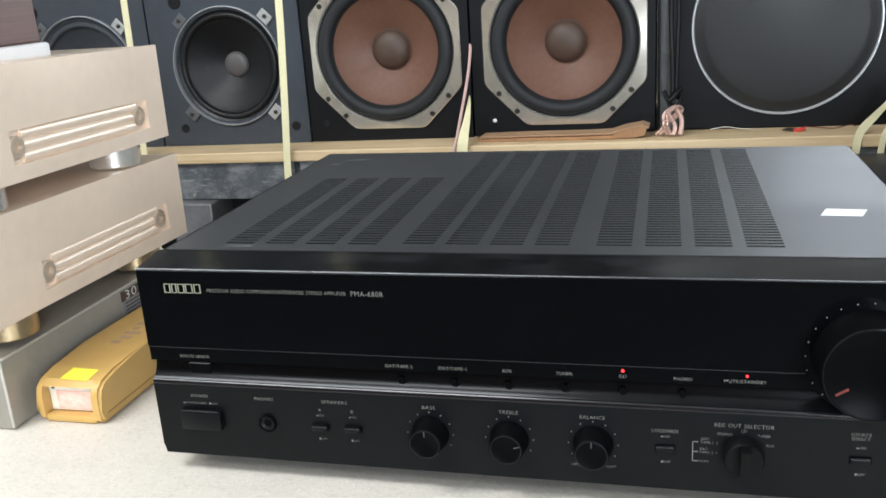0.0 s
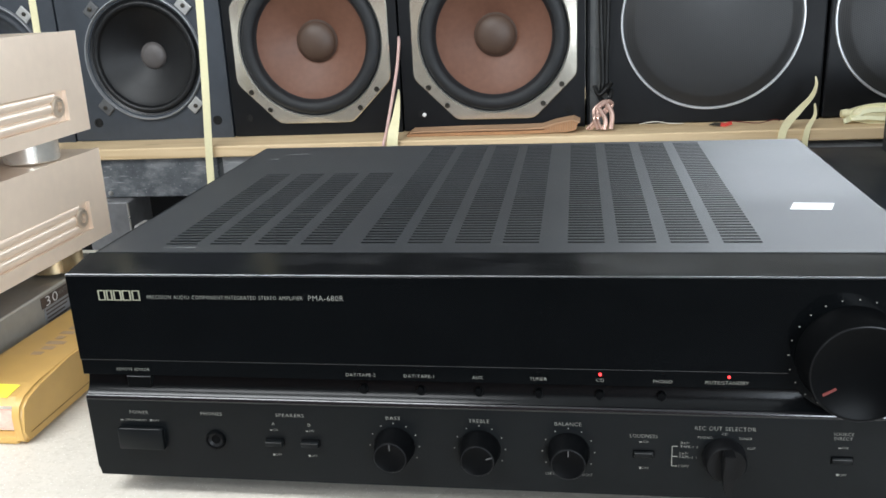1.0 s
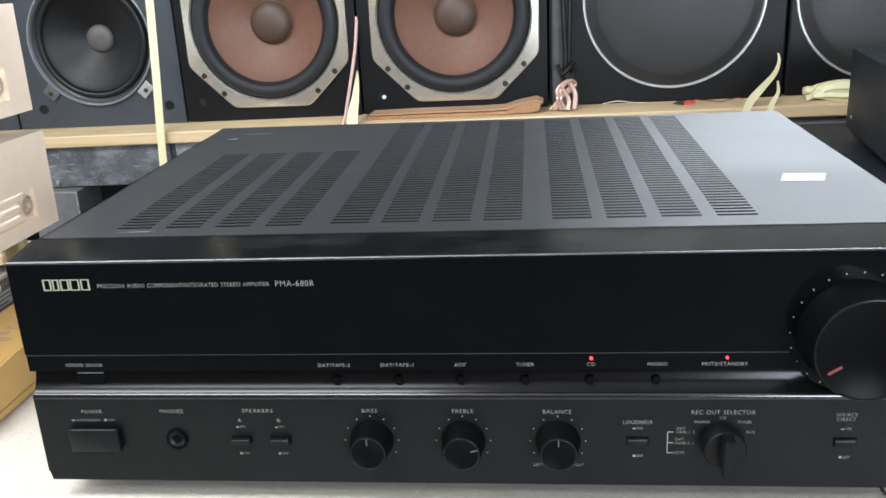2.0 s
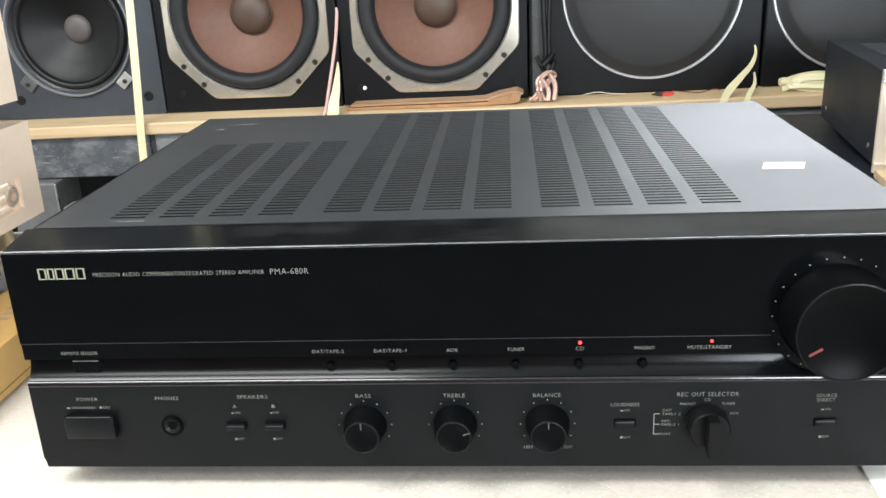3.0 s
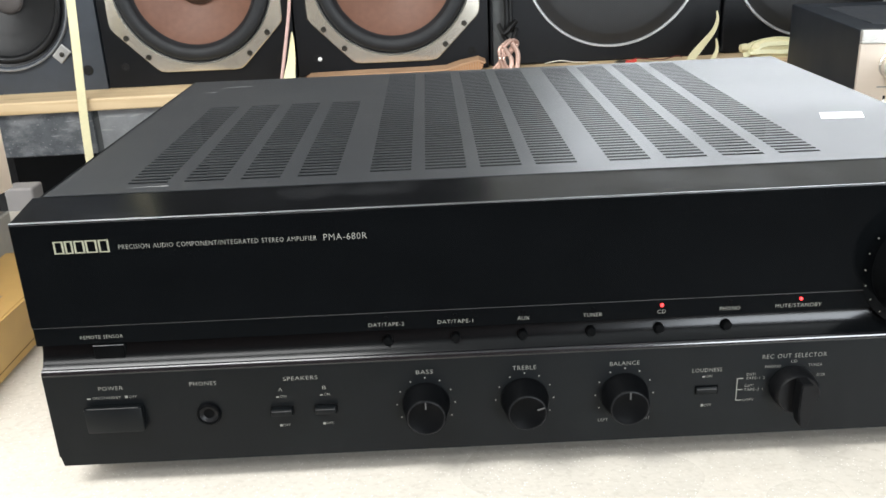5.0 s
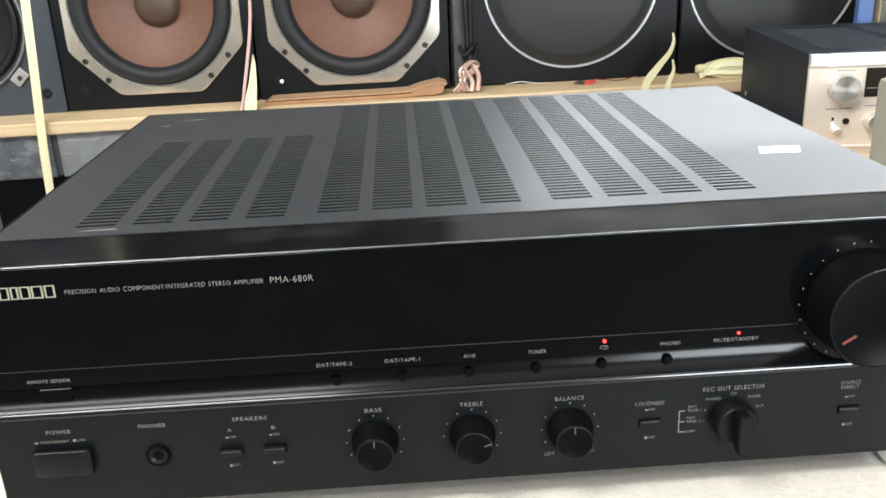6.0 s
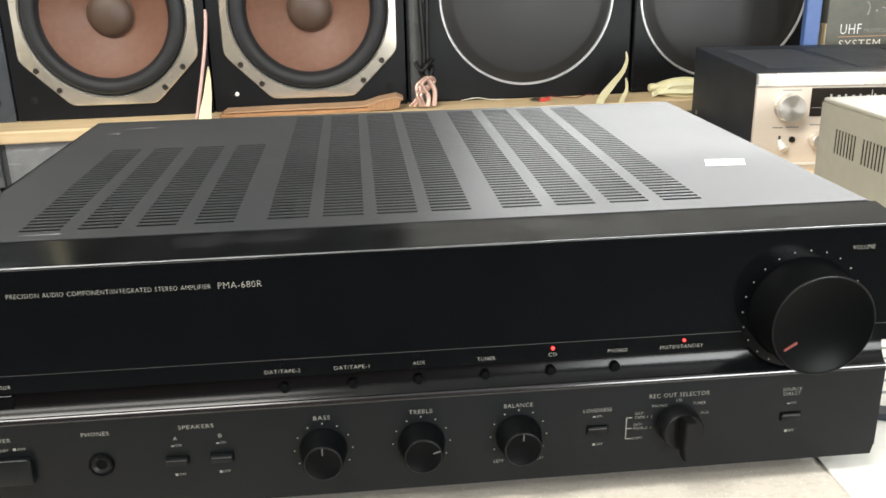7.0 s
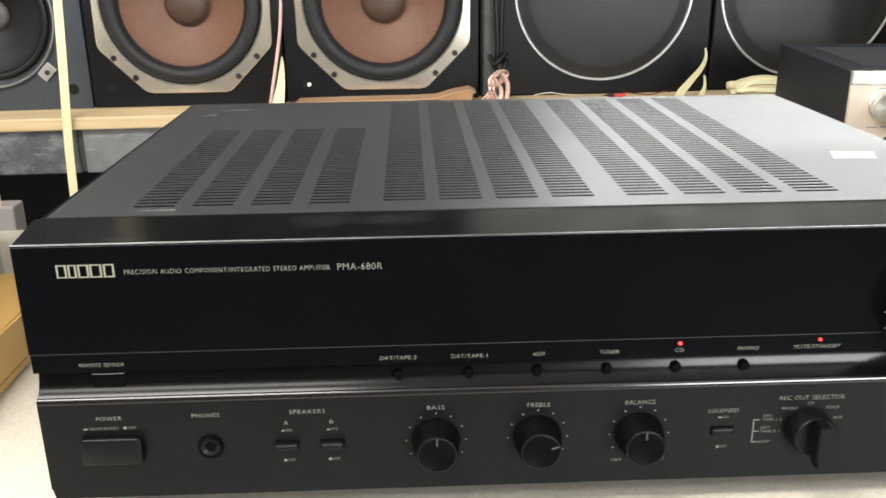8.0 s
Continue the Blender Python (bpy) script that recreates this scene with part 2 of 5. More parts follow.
M = dict(
    gloss_black=mat("gloss_black", (0.0021, 0.0025, 0.0029), 0.12, var=0.2, scale=12, rvar=0.03, spec=0.10),
    satin_black=mat("satin_black", (0.0028, 0.0036, 0.0042), 0.40, var=0.15, scale=30, bump=0.03, bscale=1500, spec=0.17),
    groove_black=mat("groove_black", (0.0019, 0.0022, 0.0025), 0.17, var=0.2, scale=60, spec=0.20, stretch=(0.1, 1, 1), rvar=0.03),
    bevel_black=mat("bevel_black", (0.0035, 0.0037, 0.0042), 0.15, var=0.3, scale=110, rvar=0.06, spec=0.42, stretch=(1, 0.3, 1)),
    knob_black=mat("knob_black", (0.0020, 0.0022, 0.0025), 0.36, var=0.15, scale=60, spec=0.04),
    cover_black=mat("cover_black", (0.0330, 0.0352, 0.0380), 0.43, var=0.08, scale=25, bump=0.12, bscale=1800, rvar=0.05, spec=0.42),
    # near-black that stands in for the shade inside sockets and slots
    hollow_shade=mat("hollow_shade", (0.004, 0.004, 0.004), 0.9),
    inner_steel=mat("inner_steel", (0.045, 0.043, 0.040), 0.6, var=0.2, scale=60),
    edge_metal=mat("edge_metal", (0.15, 0.155, 0.16), 0.33, 1.0, scale=60),
    ledge=mat("ledge", (0.006, 0.006, 0.007), 0.15, scale=60, spec=0.7, rvar=0.03),
    rim_glint=mat("rim_glint", (0.007, 0.0072, 0.008), 0.30, scale=60, spec=0.13),
    selector_black=mat("selector_black", (0.0035, 0.0037, 0.0042), 0.38, var=0.15, scale=60, spec=0.16),
    gap_grey=mat("gap_grey", (0.020, 0.021, 0.022), 0.5, scale=100),
    print_ink=mat("print_ink", (0.185, 0.185, 0.165), 0.5, scale=400),
    print_gold=mat("print_gold", (0.22, 0.22, 0.16), 0.45, scale=400),
    red_led=glow("red_led", (0.9, 0.03, 0.03), 1.6),
    red_paint=mat("red_paint", (0.13, 0.022, 0.018), 0.45, scale=200),
    label_white=mat("label_white", (0.8, 0.8, 0.8), 0.5, var=0.03, scale=60),
    marble=stone_mat("marble"),
    champagne=mat("champagne", (0.90, 0.735, 0.585), 0.36, 0.22, var=0.04, scale=40, bump=0.04, bscale=1600),
    screw_champagne=mat("screw_champagne", (0.70, 0.58, 0.46), 0.3, 0.6, scale=60),
    gold_foot=mat("gold_foot", (0.66, 0.53, 0.33), 0.25, 0.9, scale=40),
    silver_foot=mat("silver_foot", (0.80, 0.77, 0.71), 0.25, 0.75, scale=40),
    steel=mat("steel", (0.56, 0.54, 0.51), 0.3, 0.9, scale=80),
    box_grey=mat("box_grey", (0.32, 0.30, 0.26), 0.42, 0.35, var=0.08, scale=60, bump=0.05, bscale=900),
    box_edge=mat("box_edge", (0.55, 0.54, 0.50), 0.4, 0.5, scale=60),
    label_brown=mat("label_brown", (0.06, 0.04, 0.03), 0.5, scale=100),
    pointer_grey=mat("pointer_grey", (0.05, 0.05, 0.05), 0.5, scale=100),
    scale_white=mat("scale_white", (0.42, 0.42, 0.40), 0.5, scale=100),
    label_grey=mat("label_grey", (0.25, 0.25, 0.25), 0.5, scale=100),
    mustard=mat("mustard", (0.52, 0.32, 0.095), 0.38, var=0.06, scale=30, bump=0.03, bscale=700),
    mustard_dark=mat("mustard_dark", (0.16, 0.09, 0.02), 0.6),
    pink_window=mat("pink_window", (0.92, 0.60, 0.50), 0.3, var=0.18, scale=90, tint=(0.86, 0.36, 0.30)),
    cream=mat("cream", (0.75, 0.72, 0.62), 0.5, scale=50),
    sticky_yellow=mat("sticky_yellow", (0.85, 0.78, 0.06), 0.6, var=0.04, scale=50),
    faded_ink=mat("faded_ink", (0.40, 0.28, 0.17), 0.6, scale=200),
    cab_charcoal=mat("cab_charcoal", (0.036, 0.043, 0.054), 0.6, var=0.15, scale=20, bump=0.15, bscale=700),
    cab_black=mat("cab_black", (0.0052, 0.0058, 0.0072), 0.5, var=0.25, scale=14, bump=0.1, bscale=500, spec=0.22),
    frame_alloy=mat("frame_alloy", (0.80, 0.76, 0.66), 0.22, 0.85, var=0.06, scale=30, bump=0.03, bscale=900, rvar=0.05),
    lug_grey=mat("lug_grey", (0.42, 0.42, 0.41), 0.4, 0.4, var=0.12, scale=60),
    ring_grey=mat("ring_grey", (0.30, 0.31, 0.325), 0.4, 0.4, var=0.1, scale=40),
    ring_silver=mat("ring_silver", (0.55, 0.56, 0.57), 0.35, 0.4, scale=40),
    rubber=mat("rubber", (0.0095, 0.0105, 0.0125), 0.62, var=0.2, scale=40, bump=0.1, bscale=500),
    cone_copper=mat("cone_copper", (0.155, 0.073, 0.047), 0.46, var=0.14, scale=40, bump=0.15, bscale=900),
    cap_copper=mat("cap_copper", (0.072, 0.043, 0.029), 0.55, var=0.08, scale=60),
    cone_black=mat("cone_black", (0.0060, 0.0062, 0.0070), 0.45, var=0.2, scale=30, bump=0.1, bscale=500, spec=0.34),
    cone_charcoal=mat("cone_charcoal", (0.050, 0.056, 0.066), 0.6, var=0.2, scale=30, bump=0.1, bscale=500, spec=0.35),
    rubber_black=mat("rubber_black", (0.006, 0.0063, 0.0072), 0.40, var=0.2, scale=40, spec=0.4),
    # darker copy of the lug metal for the lugs turned from the light
    lug_shaded=mat("lug_shaded", (0.11, 0.112, 0.115), 0.5, 0.3, var=0.15, scale=60),
    cap_grey=mat("cap_grey", (0.085, 0.076, 0.073), 0.55, scale=60),
    bolt=mat("bolt", (0.055, 0.05, 0.042), 0.4, 0.7, scale=200),
    grille=mesh_grille_mat("grille", (0.012, 0.012, 0.0125), (0.035, 0.0355, 0.0365), 0.0030),
    softwood=wood_mat("softwood", (0.73, 0.575, 0.365), (0.50, 0.34, 0.165)),
    galvanised=smeared_mat("galvanised", (0.14, 0.15, 0.16), 0.42, 0.4, var=0.2, scale=22, bump=0.06, tint=(0.085, 0.093, 0.105)),
    zinc_pale=smeared_mat("zinc_pale", (0.30, 0.31, 0.32), 0.42, 0.4, var=0.12, scale=22, bump=0.06, tint=(0.22, 0.23, 0.24)),
    rack_panel=mat("rack_panel", (0.050, 0.057, 0.066), 0.5, var=0.15, scale=20),
    clip_red=mat("clip_red", (0.55, 0.05, 0.035), 0.4, scale=100),
    post_steel=mat("post_steel", (0.17, 0.17, 0.175), 0.5, 0.3, var=0.2, scale=30),
    trim_grey=mat("trim_grey", (0.075, 0.08, 0.083), 0.3, var=0.15, scale=30),
    strap=mat("strap", (0.78, 0.72, 0.45), 0.5, var=0.06, scale=90, bump=0.08, bscale=900),
    tape=mat("tape", (0.80, 0.78, 0.52), 0.5, var=0.05, scale=90),
    card_edge=mat("card_edge", (0.36, 0.19, 0.09), 0.8, var=0.25, scale=120, bump=0.3, bscale=500, stretch=(0.3, 1, 1)),
    card=mat("card", (0.40, 0.245, 0.14), 0.75, var=0.1, scale=40, bump=0.15, bscale=300),
    copper_wire=mat("copper_wire", (0.62, 0.42, 0.35), 0.3, 0.6, var=0.15, scale=120),
    black_wire=mat("black_wire", (0.006, 0.006, 0.006), 0.5, spec=0.2),
    pink_wire=mat("pink_wire", (0.60, 0.40, 0.36), 0.4),
    tuner_face=mat("tuner_face", (0.80, 0.70, 0.60), 0.4, 0.2, var=0.04, scale=50, bump=0.03, bscale=1500, stretch=(0.1, 1, 1)),
    tuner_silver=mat("tuner_silver", (0.86, 0.85, 0.82), 0.3, 0.45, scale=50),
    spun_metal=spun_mat("spun_metal"),
    tuner_black=mat("tuner_black", (0.020, 0.024, 0.032), 0.45, var=0.2, scale=30, bump=0.1, bscale=900, spec=0.3),
    tuner_vent=mat("tuner_vent", (0.032, 0.035, 0.041), 0.5, var=0.2, scale=30, spec=0.3),
    dial_glass=mat("dial_glass", (0.02, 0.016, 0.014), 0.12, scale=30),
    beige=mat("beige", (0.39, 0.37, 0.30), 0.45, var=0.06, scale=40, bump=0.06, bscale=800),
    blue=mat("blue", (0.080, 0.145, 0.35), 0.45, var=0.1, scale=40),
    carton_dark=mat("carton_dark", (0.098, 0.097, 0.078), 0.35, var=0.15, scale=30),
    carton_kraft=mat("carton_kraft", (0.42, 0.33, 0.2), 0.7, scale=40),
    orange=mat("orange", (0.65, 0.33, 0.16), 0.5, scale=40),
    pale_grey=mat("pale_grey", (0.27, 0.255, 0.25), 0.6, var=0.08, scale=20),
    paper=mat("paper", (0.82, 0.81, 0.77), 0.7, var=0.04, scale=60, bump=0.1, bscale=300),
    brown_wood=mat("brown_wood", (0.135, 0.078, 0.066), 0.45, var=0.3, scale=25, stretch=(1, 0.1, 6)),
    wall_paint=mat("wall_paint", (0.72, 0.72, 0.69), 0.8, var=0.05, scale=6, bump=0.1, bscale=200),
    ceiling_paint=mat("ceiling_paint", (0.8, 0.8, 0.78), 0.85, var=0.03, scale=5),
    concrete=mat("concrete", (0.07, 0.066, 0.062), 0.7, var=0.2, scale=12, bump=0.15, bscale=160),
    tube_glass=glow("tube_glass", (1.0, 0.98, 0.94), 2.0),
)

dust = texture(M["cover_black"], "ShaderNodeTexNoise", 9, (1, 0.6, 1), Detail=6.0, Roughness=0.7)
blend(M["cover_black"], spread(M["cover_black"], dust.outputs[0], 0.48, 0.78, 0.35), (0.060, 0.062, 0.062))
# cloudy reflections on the bezel, put into its colour as paler patches
cloud_reflection = texture(M["bevel_black"], "ShaderNodeTexNoise", 16, (1, 2.4, 1), Detail=6.0, Roughness=0.6, Distortion=0.5)
blend(M["bevel_black"], spread(M["bevel_black"], cloud_reflection.outputs[0], 0.50, 0.72, 0.4), (0.040, 0.041, 0.043))
rubbed = texture(M["cover_black"], "ShaderNodeTexNoise", 38, (0.5, 1.4, 1), Detail=8.0, Distortion=0.8)
blend(M["cover_black"], spread(M["cover_black"], rubbed.outputs[0], 0.66, 0.76, 0.4), (0.085, 0.087, 0.087))


# ---- shapes ----
def part(name, bm, material, parent=None, label="", smooth=False):
    """Links a bmesh as one mesh object, in its thing's own coordinates."""
    me = bpy.data.meshes.new(name)
    bmesh.ops.recalc_face_normals(bm, faces=bm.faces)
    bm.to_mesh(me)
    bm.free()
    me.materials.append(M[material])
    if smooth:
        me.shade_smooth()
        me.set_sharp_from_angle(angle=radians(38))
    ob = new(name, me)
    ob.parent = parent
    if label:
        tagged(ob, label)
    return ob


def again(ob, x, y, z, parent, rz=0):
    """The same piece once more, on the same mesh."""
    o = new(ob.name.split(".")[0], ob.data)
    o.matrix_basis = pose(x, y, z, 0, 0, rz)
    o.parent = parent
    return o


def thing(name, x, y, z, label, category, group="", rz=0):
    ob = new(name)
    ob.matrix_basis = pose(x, y, z, 0, 0, rz)
    ob.empty_display_size = 0.05
    return tagged(ob, label, category, group)


def box(x0, x1, y0, y1, z0, z1, bevel=0.0, seg=2, bm=None, only=None):
    bm2 = bmesh.new()
    v = [bm2.verts.new((x, y, z)) for x in (x0, x1) for y in (y0, y1) for z in (z0, z1)]
    for f in ((0, 1, 3, 2), (4, 6, 7, 5), (0, 4, 5, 1), (2, 3, 7, 6), (0, 2, 6, 4), (1, 5, 7, 3)):
        bm2.faces.new([v[i] for i in f])
    if bevel:
        edges = bm2.edges if only is None else [e for e in bm2.edges if only(e)]
        bmesh.ops.bevel(bm2, geom=list(edges), offset=bevel, segments=seg, profile=0.5, affect="EDGES")
    if bm is None:
        return bm2
    return merge(bm, bm2)


def merge(bm, other):
    tmp = bpy.data.meshes.new("tmp")
    other.to_mesh(tmp)
    other.free()
    bm.from_mesh(tmp)
    bpy.data.meshes.remove(tmp)
    return bm


def lathe(profile, cx=0, cy=0, cz=0, axis="y", seg=64, bm=None, sweep=1.0):
    """Turns (radius, height) pairs round an axis; height runs along -y (towards the front) or +z."""
    bm = bm or bmesh.new()
    rings = []
    for r, h in profile:
        ring = []
        for i in range(seg if r > 1e-6 else 1):
            a = 2 * math.pi * i / seg
            u, w = r * math.cos(a), r * math.sin(a)
            ring.append(bm.verts.new((cx + u, cy - h, cz + w) if axis == "y" else (cx + u, cy + w, cz + h)))
        rings.append(ring)
    for a, b in zip(rings, rings[1:]):
        for i in range(seg):
            j = (i + 1) % seg
            if len(a) > 1 and len(b) > 1:
                bm.faces.new((a[i], a[j], b[j], b[i]))
            elif len(a) > 1:
                bm.faces.new((a[i], a[j], b[0]))
            elif len(b) > 1:
                bm.faces.new((a[0], b[j], b[i]))
    return bm


def prism(points, axis, lo, hi, bm=None):
    """Pushes a closed outline along an axis: x takes (y, z) points, y takes (x, z), z takes (x, y)."""
    bm = bm or bmesh.new()
    put = {"x": lambda p, d: (d, *p), "y": lambda p, d: (p[0], d, p[1]), "z": lambda p, d: (*p, d)}[axis]
    a = [bm.verts.new(put(p, lo)) for p in points]
    b = [bm.verts.new(put(p, hi)) for p in points]
    bm.faces.new(a)
    bm.faces.new(b[::-1])
    for i in range(len(a)):
        j = (i + 1) % len(a)
        bm.faces.new((a[i], b[i], b[j], a[j]))
    return bm


def tube(points, r, seg=8, bm=None):
    """A round cord along smooth points."""
    bm = bm or bmesh.new()
    pts = smooth_line(points)
    rings = []
    for i, p in enumerate(pts):
        d = (pts[min(i + 1, len(pts) - 1)] - pts[max(i - 1, 0)]).normalized()
        u = d.orthogonal().normalized() if i == 0 else (rings_u - d * rings_u.dot(d)).normalized()
        rings_u = u
        w = d.cross(u)
        rings.append([bm.verts.new(p + r * (math.cos(2 * math.pi * k / seg) * u + math.sin(2 * math.pi * k / seg) * w)) for k in range(seg)])
    for a, b in zip(rings, rings[1:]):
        for k in range(seg):
            bm.faces.new((a[k], a[(k + 1) % seg], b[(k + 1) % seg], b[k]))
    bm.faces.new(rings[0])
    bm.faces.new(rings[-1])
    return bm


def smooth_line(points, steps=8):
    p = [Vector(q) for q in points]
    if len(p) == 2:
        return p
    out = []
    for i in range(len(p) - 1):
        a, b, c, d = p[max(i - 1, 0)], p[i], p[i + 1], p[min(i + 2, len(p) - 1)]
        for k in range(steps):
            t = k / steps
            out.append(0.5 * (2 * b + (c - a) * t + (2 * a - 5 * b + 4 * c - d) * t * t + (3 * b - a - 3 * c + d) * t ** 3))
    return out + [p[-1]]


def band(points, width, thick, across=(1, 0, 0), bm=None, tip=1.0):
    """A flat strap along smooth points, with its width along across."""
    bm = bm or bmesh.new()
    pts = smooth_line(points)
    w0 = Vector(across).normalized()
    rows = []
    for i, p in enumerate(pts):
        d = (pts[min(i + 1, len(pts) - 1)] - pts[max(i - 1, 0)]).normalized()
        w = (w0 - d * w0.dot(d)).normalized()
        n = d.cross(w)
        k = 1 - (1 - tip) * max(0, i / (len(pts) - 1) - 0.4) / 0.6
        rows.append([bm.verts.new(p + w * k * width / 2 * a + n * thick / 2 * b) for a, b in ((-1, -1), (1, -1), (1, 1), (-1, 1))])
    for a, b in zip(rows, rows[1:]):
        for k in range(4):
            bm.faces.new((a[k], a[(k + 1) % 4], b[(k + 1) % 4], b[k]))
    bm.faces.new(rows[0])
    bm.faces.new(rows[-1])
    return bm


def lettering(body, cx, cy, cz, width, height, material, parent, flip=None):
    """Printed words in the built-in font, facing -y, fitted to a width and a cap height."""
    cu = bpy.data.curves.new("lettering", "FONT")
    cu.body, cu.size, cu.resolution_u, cu.offset, cu.space_character, cu.space_word = body, 1.0, 2, -0.010, 1.10, 1.25
    tmp = new("lettering_curve", cu)
    dg = bpy.context.evaluated_depsgraph_get()
    me = bpy.data.meshes.new_from_object(tmp.evaluated_get(dg))
    bpy.data.objects.remove(tmp)
    bpy.data.curves.remove(cu)
    xs = [v.co.x for v in me.vertices]
    ys = [v.co.y for v in me.vertices]
    x0, x1, y0, y1 = min(xs), max(xs), min(ys), max(ys)
    for v in me.vertices:
        u = ((v.co.x - x0) / (x1 - x0) - 0.5) * width
        w = ((v.co.y - y0) / (y1 - y0) - 0.5) * height
        v.co = flip(u, w) if flip else (cx + u, cy, cz + w)
    me.materials.append(M[material])
    ob = new("lettering", me)
    ob.parent = parent
    return ob


# ---- the room ----
FLOOR, CEIL = -0.76, 1.80


def structure(name, bm, material, label):
    return tagged(part(name, bm, material), label, name.split("_")[0], kind="structure")


structure("floor", box(-2.6, 2.6, -3.2, 2.4, FLOOR - 0.1, FLOOR), "concrete", "grey worn concrete floor of the shop")
structure("ceiling", box(-2.6, 2.6, -3.2, 2.4, CEIL, CEIL + 0.1), "ceiling_paint", "plain white painted ceiling with tube lamps")
structure("wall_west", box(-2.6, -2.4, -3.2, 2.4, FLOOR, CEIL), "wall_paint", "plain off-white side wall")
structure("wall_east", box(2.4, 2.6, -3.2, 2.4, FLOOR, CEIL), "wall_paint", "plain off-white side wall")
bm = box(-2.4, 0.55, 2.2, 2.4, FLOOR, CEIL)
box(1.95, 2.4, 2.2, 2.4, FLOOR, CEIL, bm=bm)
box(0.55, 1.95, 2.2, 2.4, FLOOR, 0.44, bm=bm)
box(0.55, 1.95, 2.2, 2.4, 0.88, CEIL, bm=bm)
structure("wall_north", bm, "wall_paint", "off-white wall with an open window behind the loudspeakers")
# unseen wall, dark and mostly closed to keep the amplifier's front reflections dark
bm = box(-2.4, 1.05, -3.2, -3.0, FLOOR, CEIL)
box(2.35, 2.4, -3.2, -3.0, FLOOR, CEIL, bm=bm)
box(1.05, 2.35, -3.2, -3.0, FLOOR, 0.0, bm=bm)
box(1.05, 2.35, -3.2, -3.0, 1.25, CEIL, bm=bm)
structure("wall_south", bm, "brown_wood", "unseen front wall with an opening, kept dark for the panel reflections")

for x, y, z, watts in TUBES:
    lamp = thing("ceiling_light", x, y, z, "wide white ceiling fitting with four lit fluorescent tubes", "lamp", "ceiling tubes")
    part("housing", box(-0.62, 0.62, -0.28, 0.28, 0.0, CEIL - z, 0.004), "label_white", lamp)
    for side in (-0.195, -0.065, 0.065, 0.195):
        bm = lathe([(0.0, -0.58), (0.013, -0.58), (0.013, 0.58), (0.0, 0.58)], axis="z", seg=16)
        bmesh.ops.transform(bm, matrix=pose(0, side, -0.018, 0, 90, 0), verts=bm.verts)
        part("tube", bm, "tube_glass", lamp, "lit fluorescent tube")

# ---- the work table ----
table = thing("table", 0.1, 0.05, FLOOR, "work table with a pale speckled marble-look top", "table")
tz = 0.005 - FLOOR
part("tabletop", box(-0.95, 0.95, -0.19, 0.396, tz - 0.03, tz, 0.004), "marble", table)
for sx in (-0.88, 0.88):
    for sy in (-0.14, 0.33):
        part("leg", box(sx - 0.025, sx + 0.025, sy - 0.025, sy + 0.025, 0, tz - 0.03, 0.003), "post_steel", table)

# ---- the rack with the loudspeakers ----
SLOPE = 0.0105


def base(x):
    return -0.0005 + SLOPE * x


def shear(bm):
    for v in bm.verts:
        v.co.z += SLOPE * v.co.x
    return bm


rack = thing("shelf_rack", 0, 1.06, FLOOR, "shop rack with sawn softwood planks on galvanised steel beams", "rack")
rz0 = -FLOOR - 0.0005
front_plank = part("plank", shear(box(-1.7, 1.7, 0.0, 0.19, rz0 - 0.020, rz0, 0.0025)), "softwood", rack, "pale sawn softwood plank")
for k in range(2):
    part("plank", shear(box(-1.7, 1.7, 0.20 + 0.2 * k, 0.39 + 0.2 * k, rz0 - 0.020, rz0, 0.0025)), "softwood", rack)
part("beam", shear(box(-1.7, -0.372, 0.012, 0.045, rz0 - 0.092, rz0 - 0.0205, 0.002)), "galvanised", rack, "stained galvanised steel beam")
part("beam", shear(box(-0.362, 1.7, 0.012, 0.045, rz0 - 0.092, rz0 - 0.0205, 0.002)), "zinc_pale", rack, "paler galvanised steel beam")
part("joint_plate", shear(box(-0.3715, -0.3625, 0.016, 0.045, rz0 - 0.09, rz0 - 0.021)), "trim_grey", rack, "dark joint between two beams")
part("lower_panel", shear(box(0.45, 1.7, 0.028, 0.040, rz0 - 0.32, rz0 - 0.0925)), "rack_panel", rack, "dark blue-grey sheet panel")
post = part("post", box(-0.625, -0.54, -0.015, 0.072, 0, rz0 - 0.0995, 0.003), "post_steel", rack, "grey folded steel post")
# strip of brighter steel stands in for the highlight along this corner
part("lit_edge", box(-0.5425, -0.5392, -0.0158, -0.0125, 0.02, rz0 - 0.102, 0.001), "steel", post, "bright strip for the highlight on the post's corner")
part("bolt", lathe([(0.0045, 0), (0.0045, 0.002), (0.003, 0.004), (0, 0.0045)], -0.584, 0.012, rz0 - 0.0895, seg=16), "steel", rack, "bright bolt head", smooth=True)
for x in (-1.65, 0.75, 1.6):
    part("post", box(x - 0.03, x + 0.03, 0.05, 0.11, 0, rz0 - 0.115), "post_steel", rack)
# added sheet, near-black in place of the deep shade below the beams
part("back_panel", box(-1.7, 1.7, 0.57, 0.58, 0.02, rz0 - 0.06), "cab_black", rack, "near-black backing added for the shade in the lower bay")


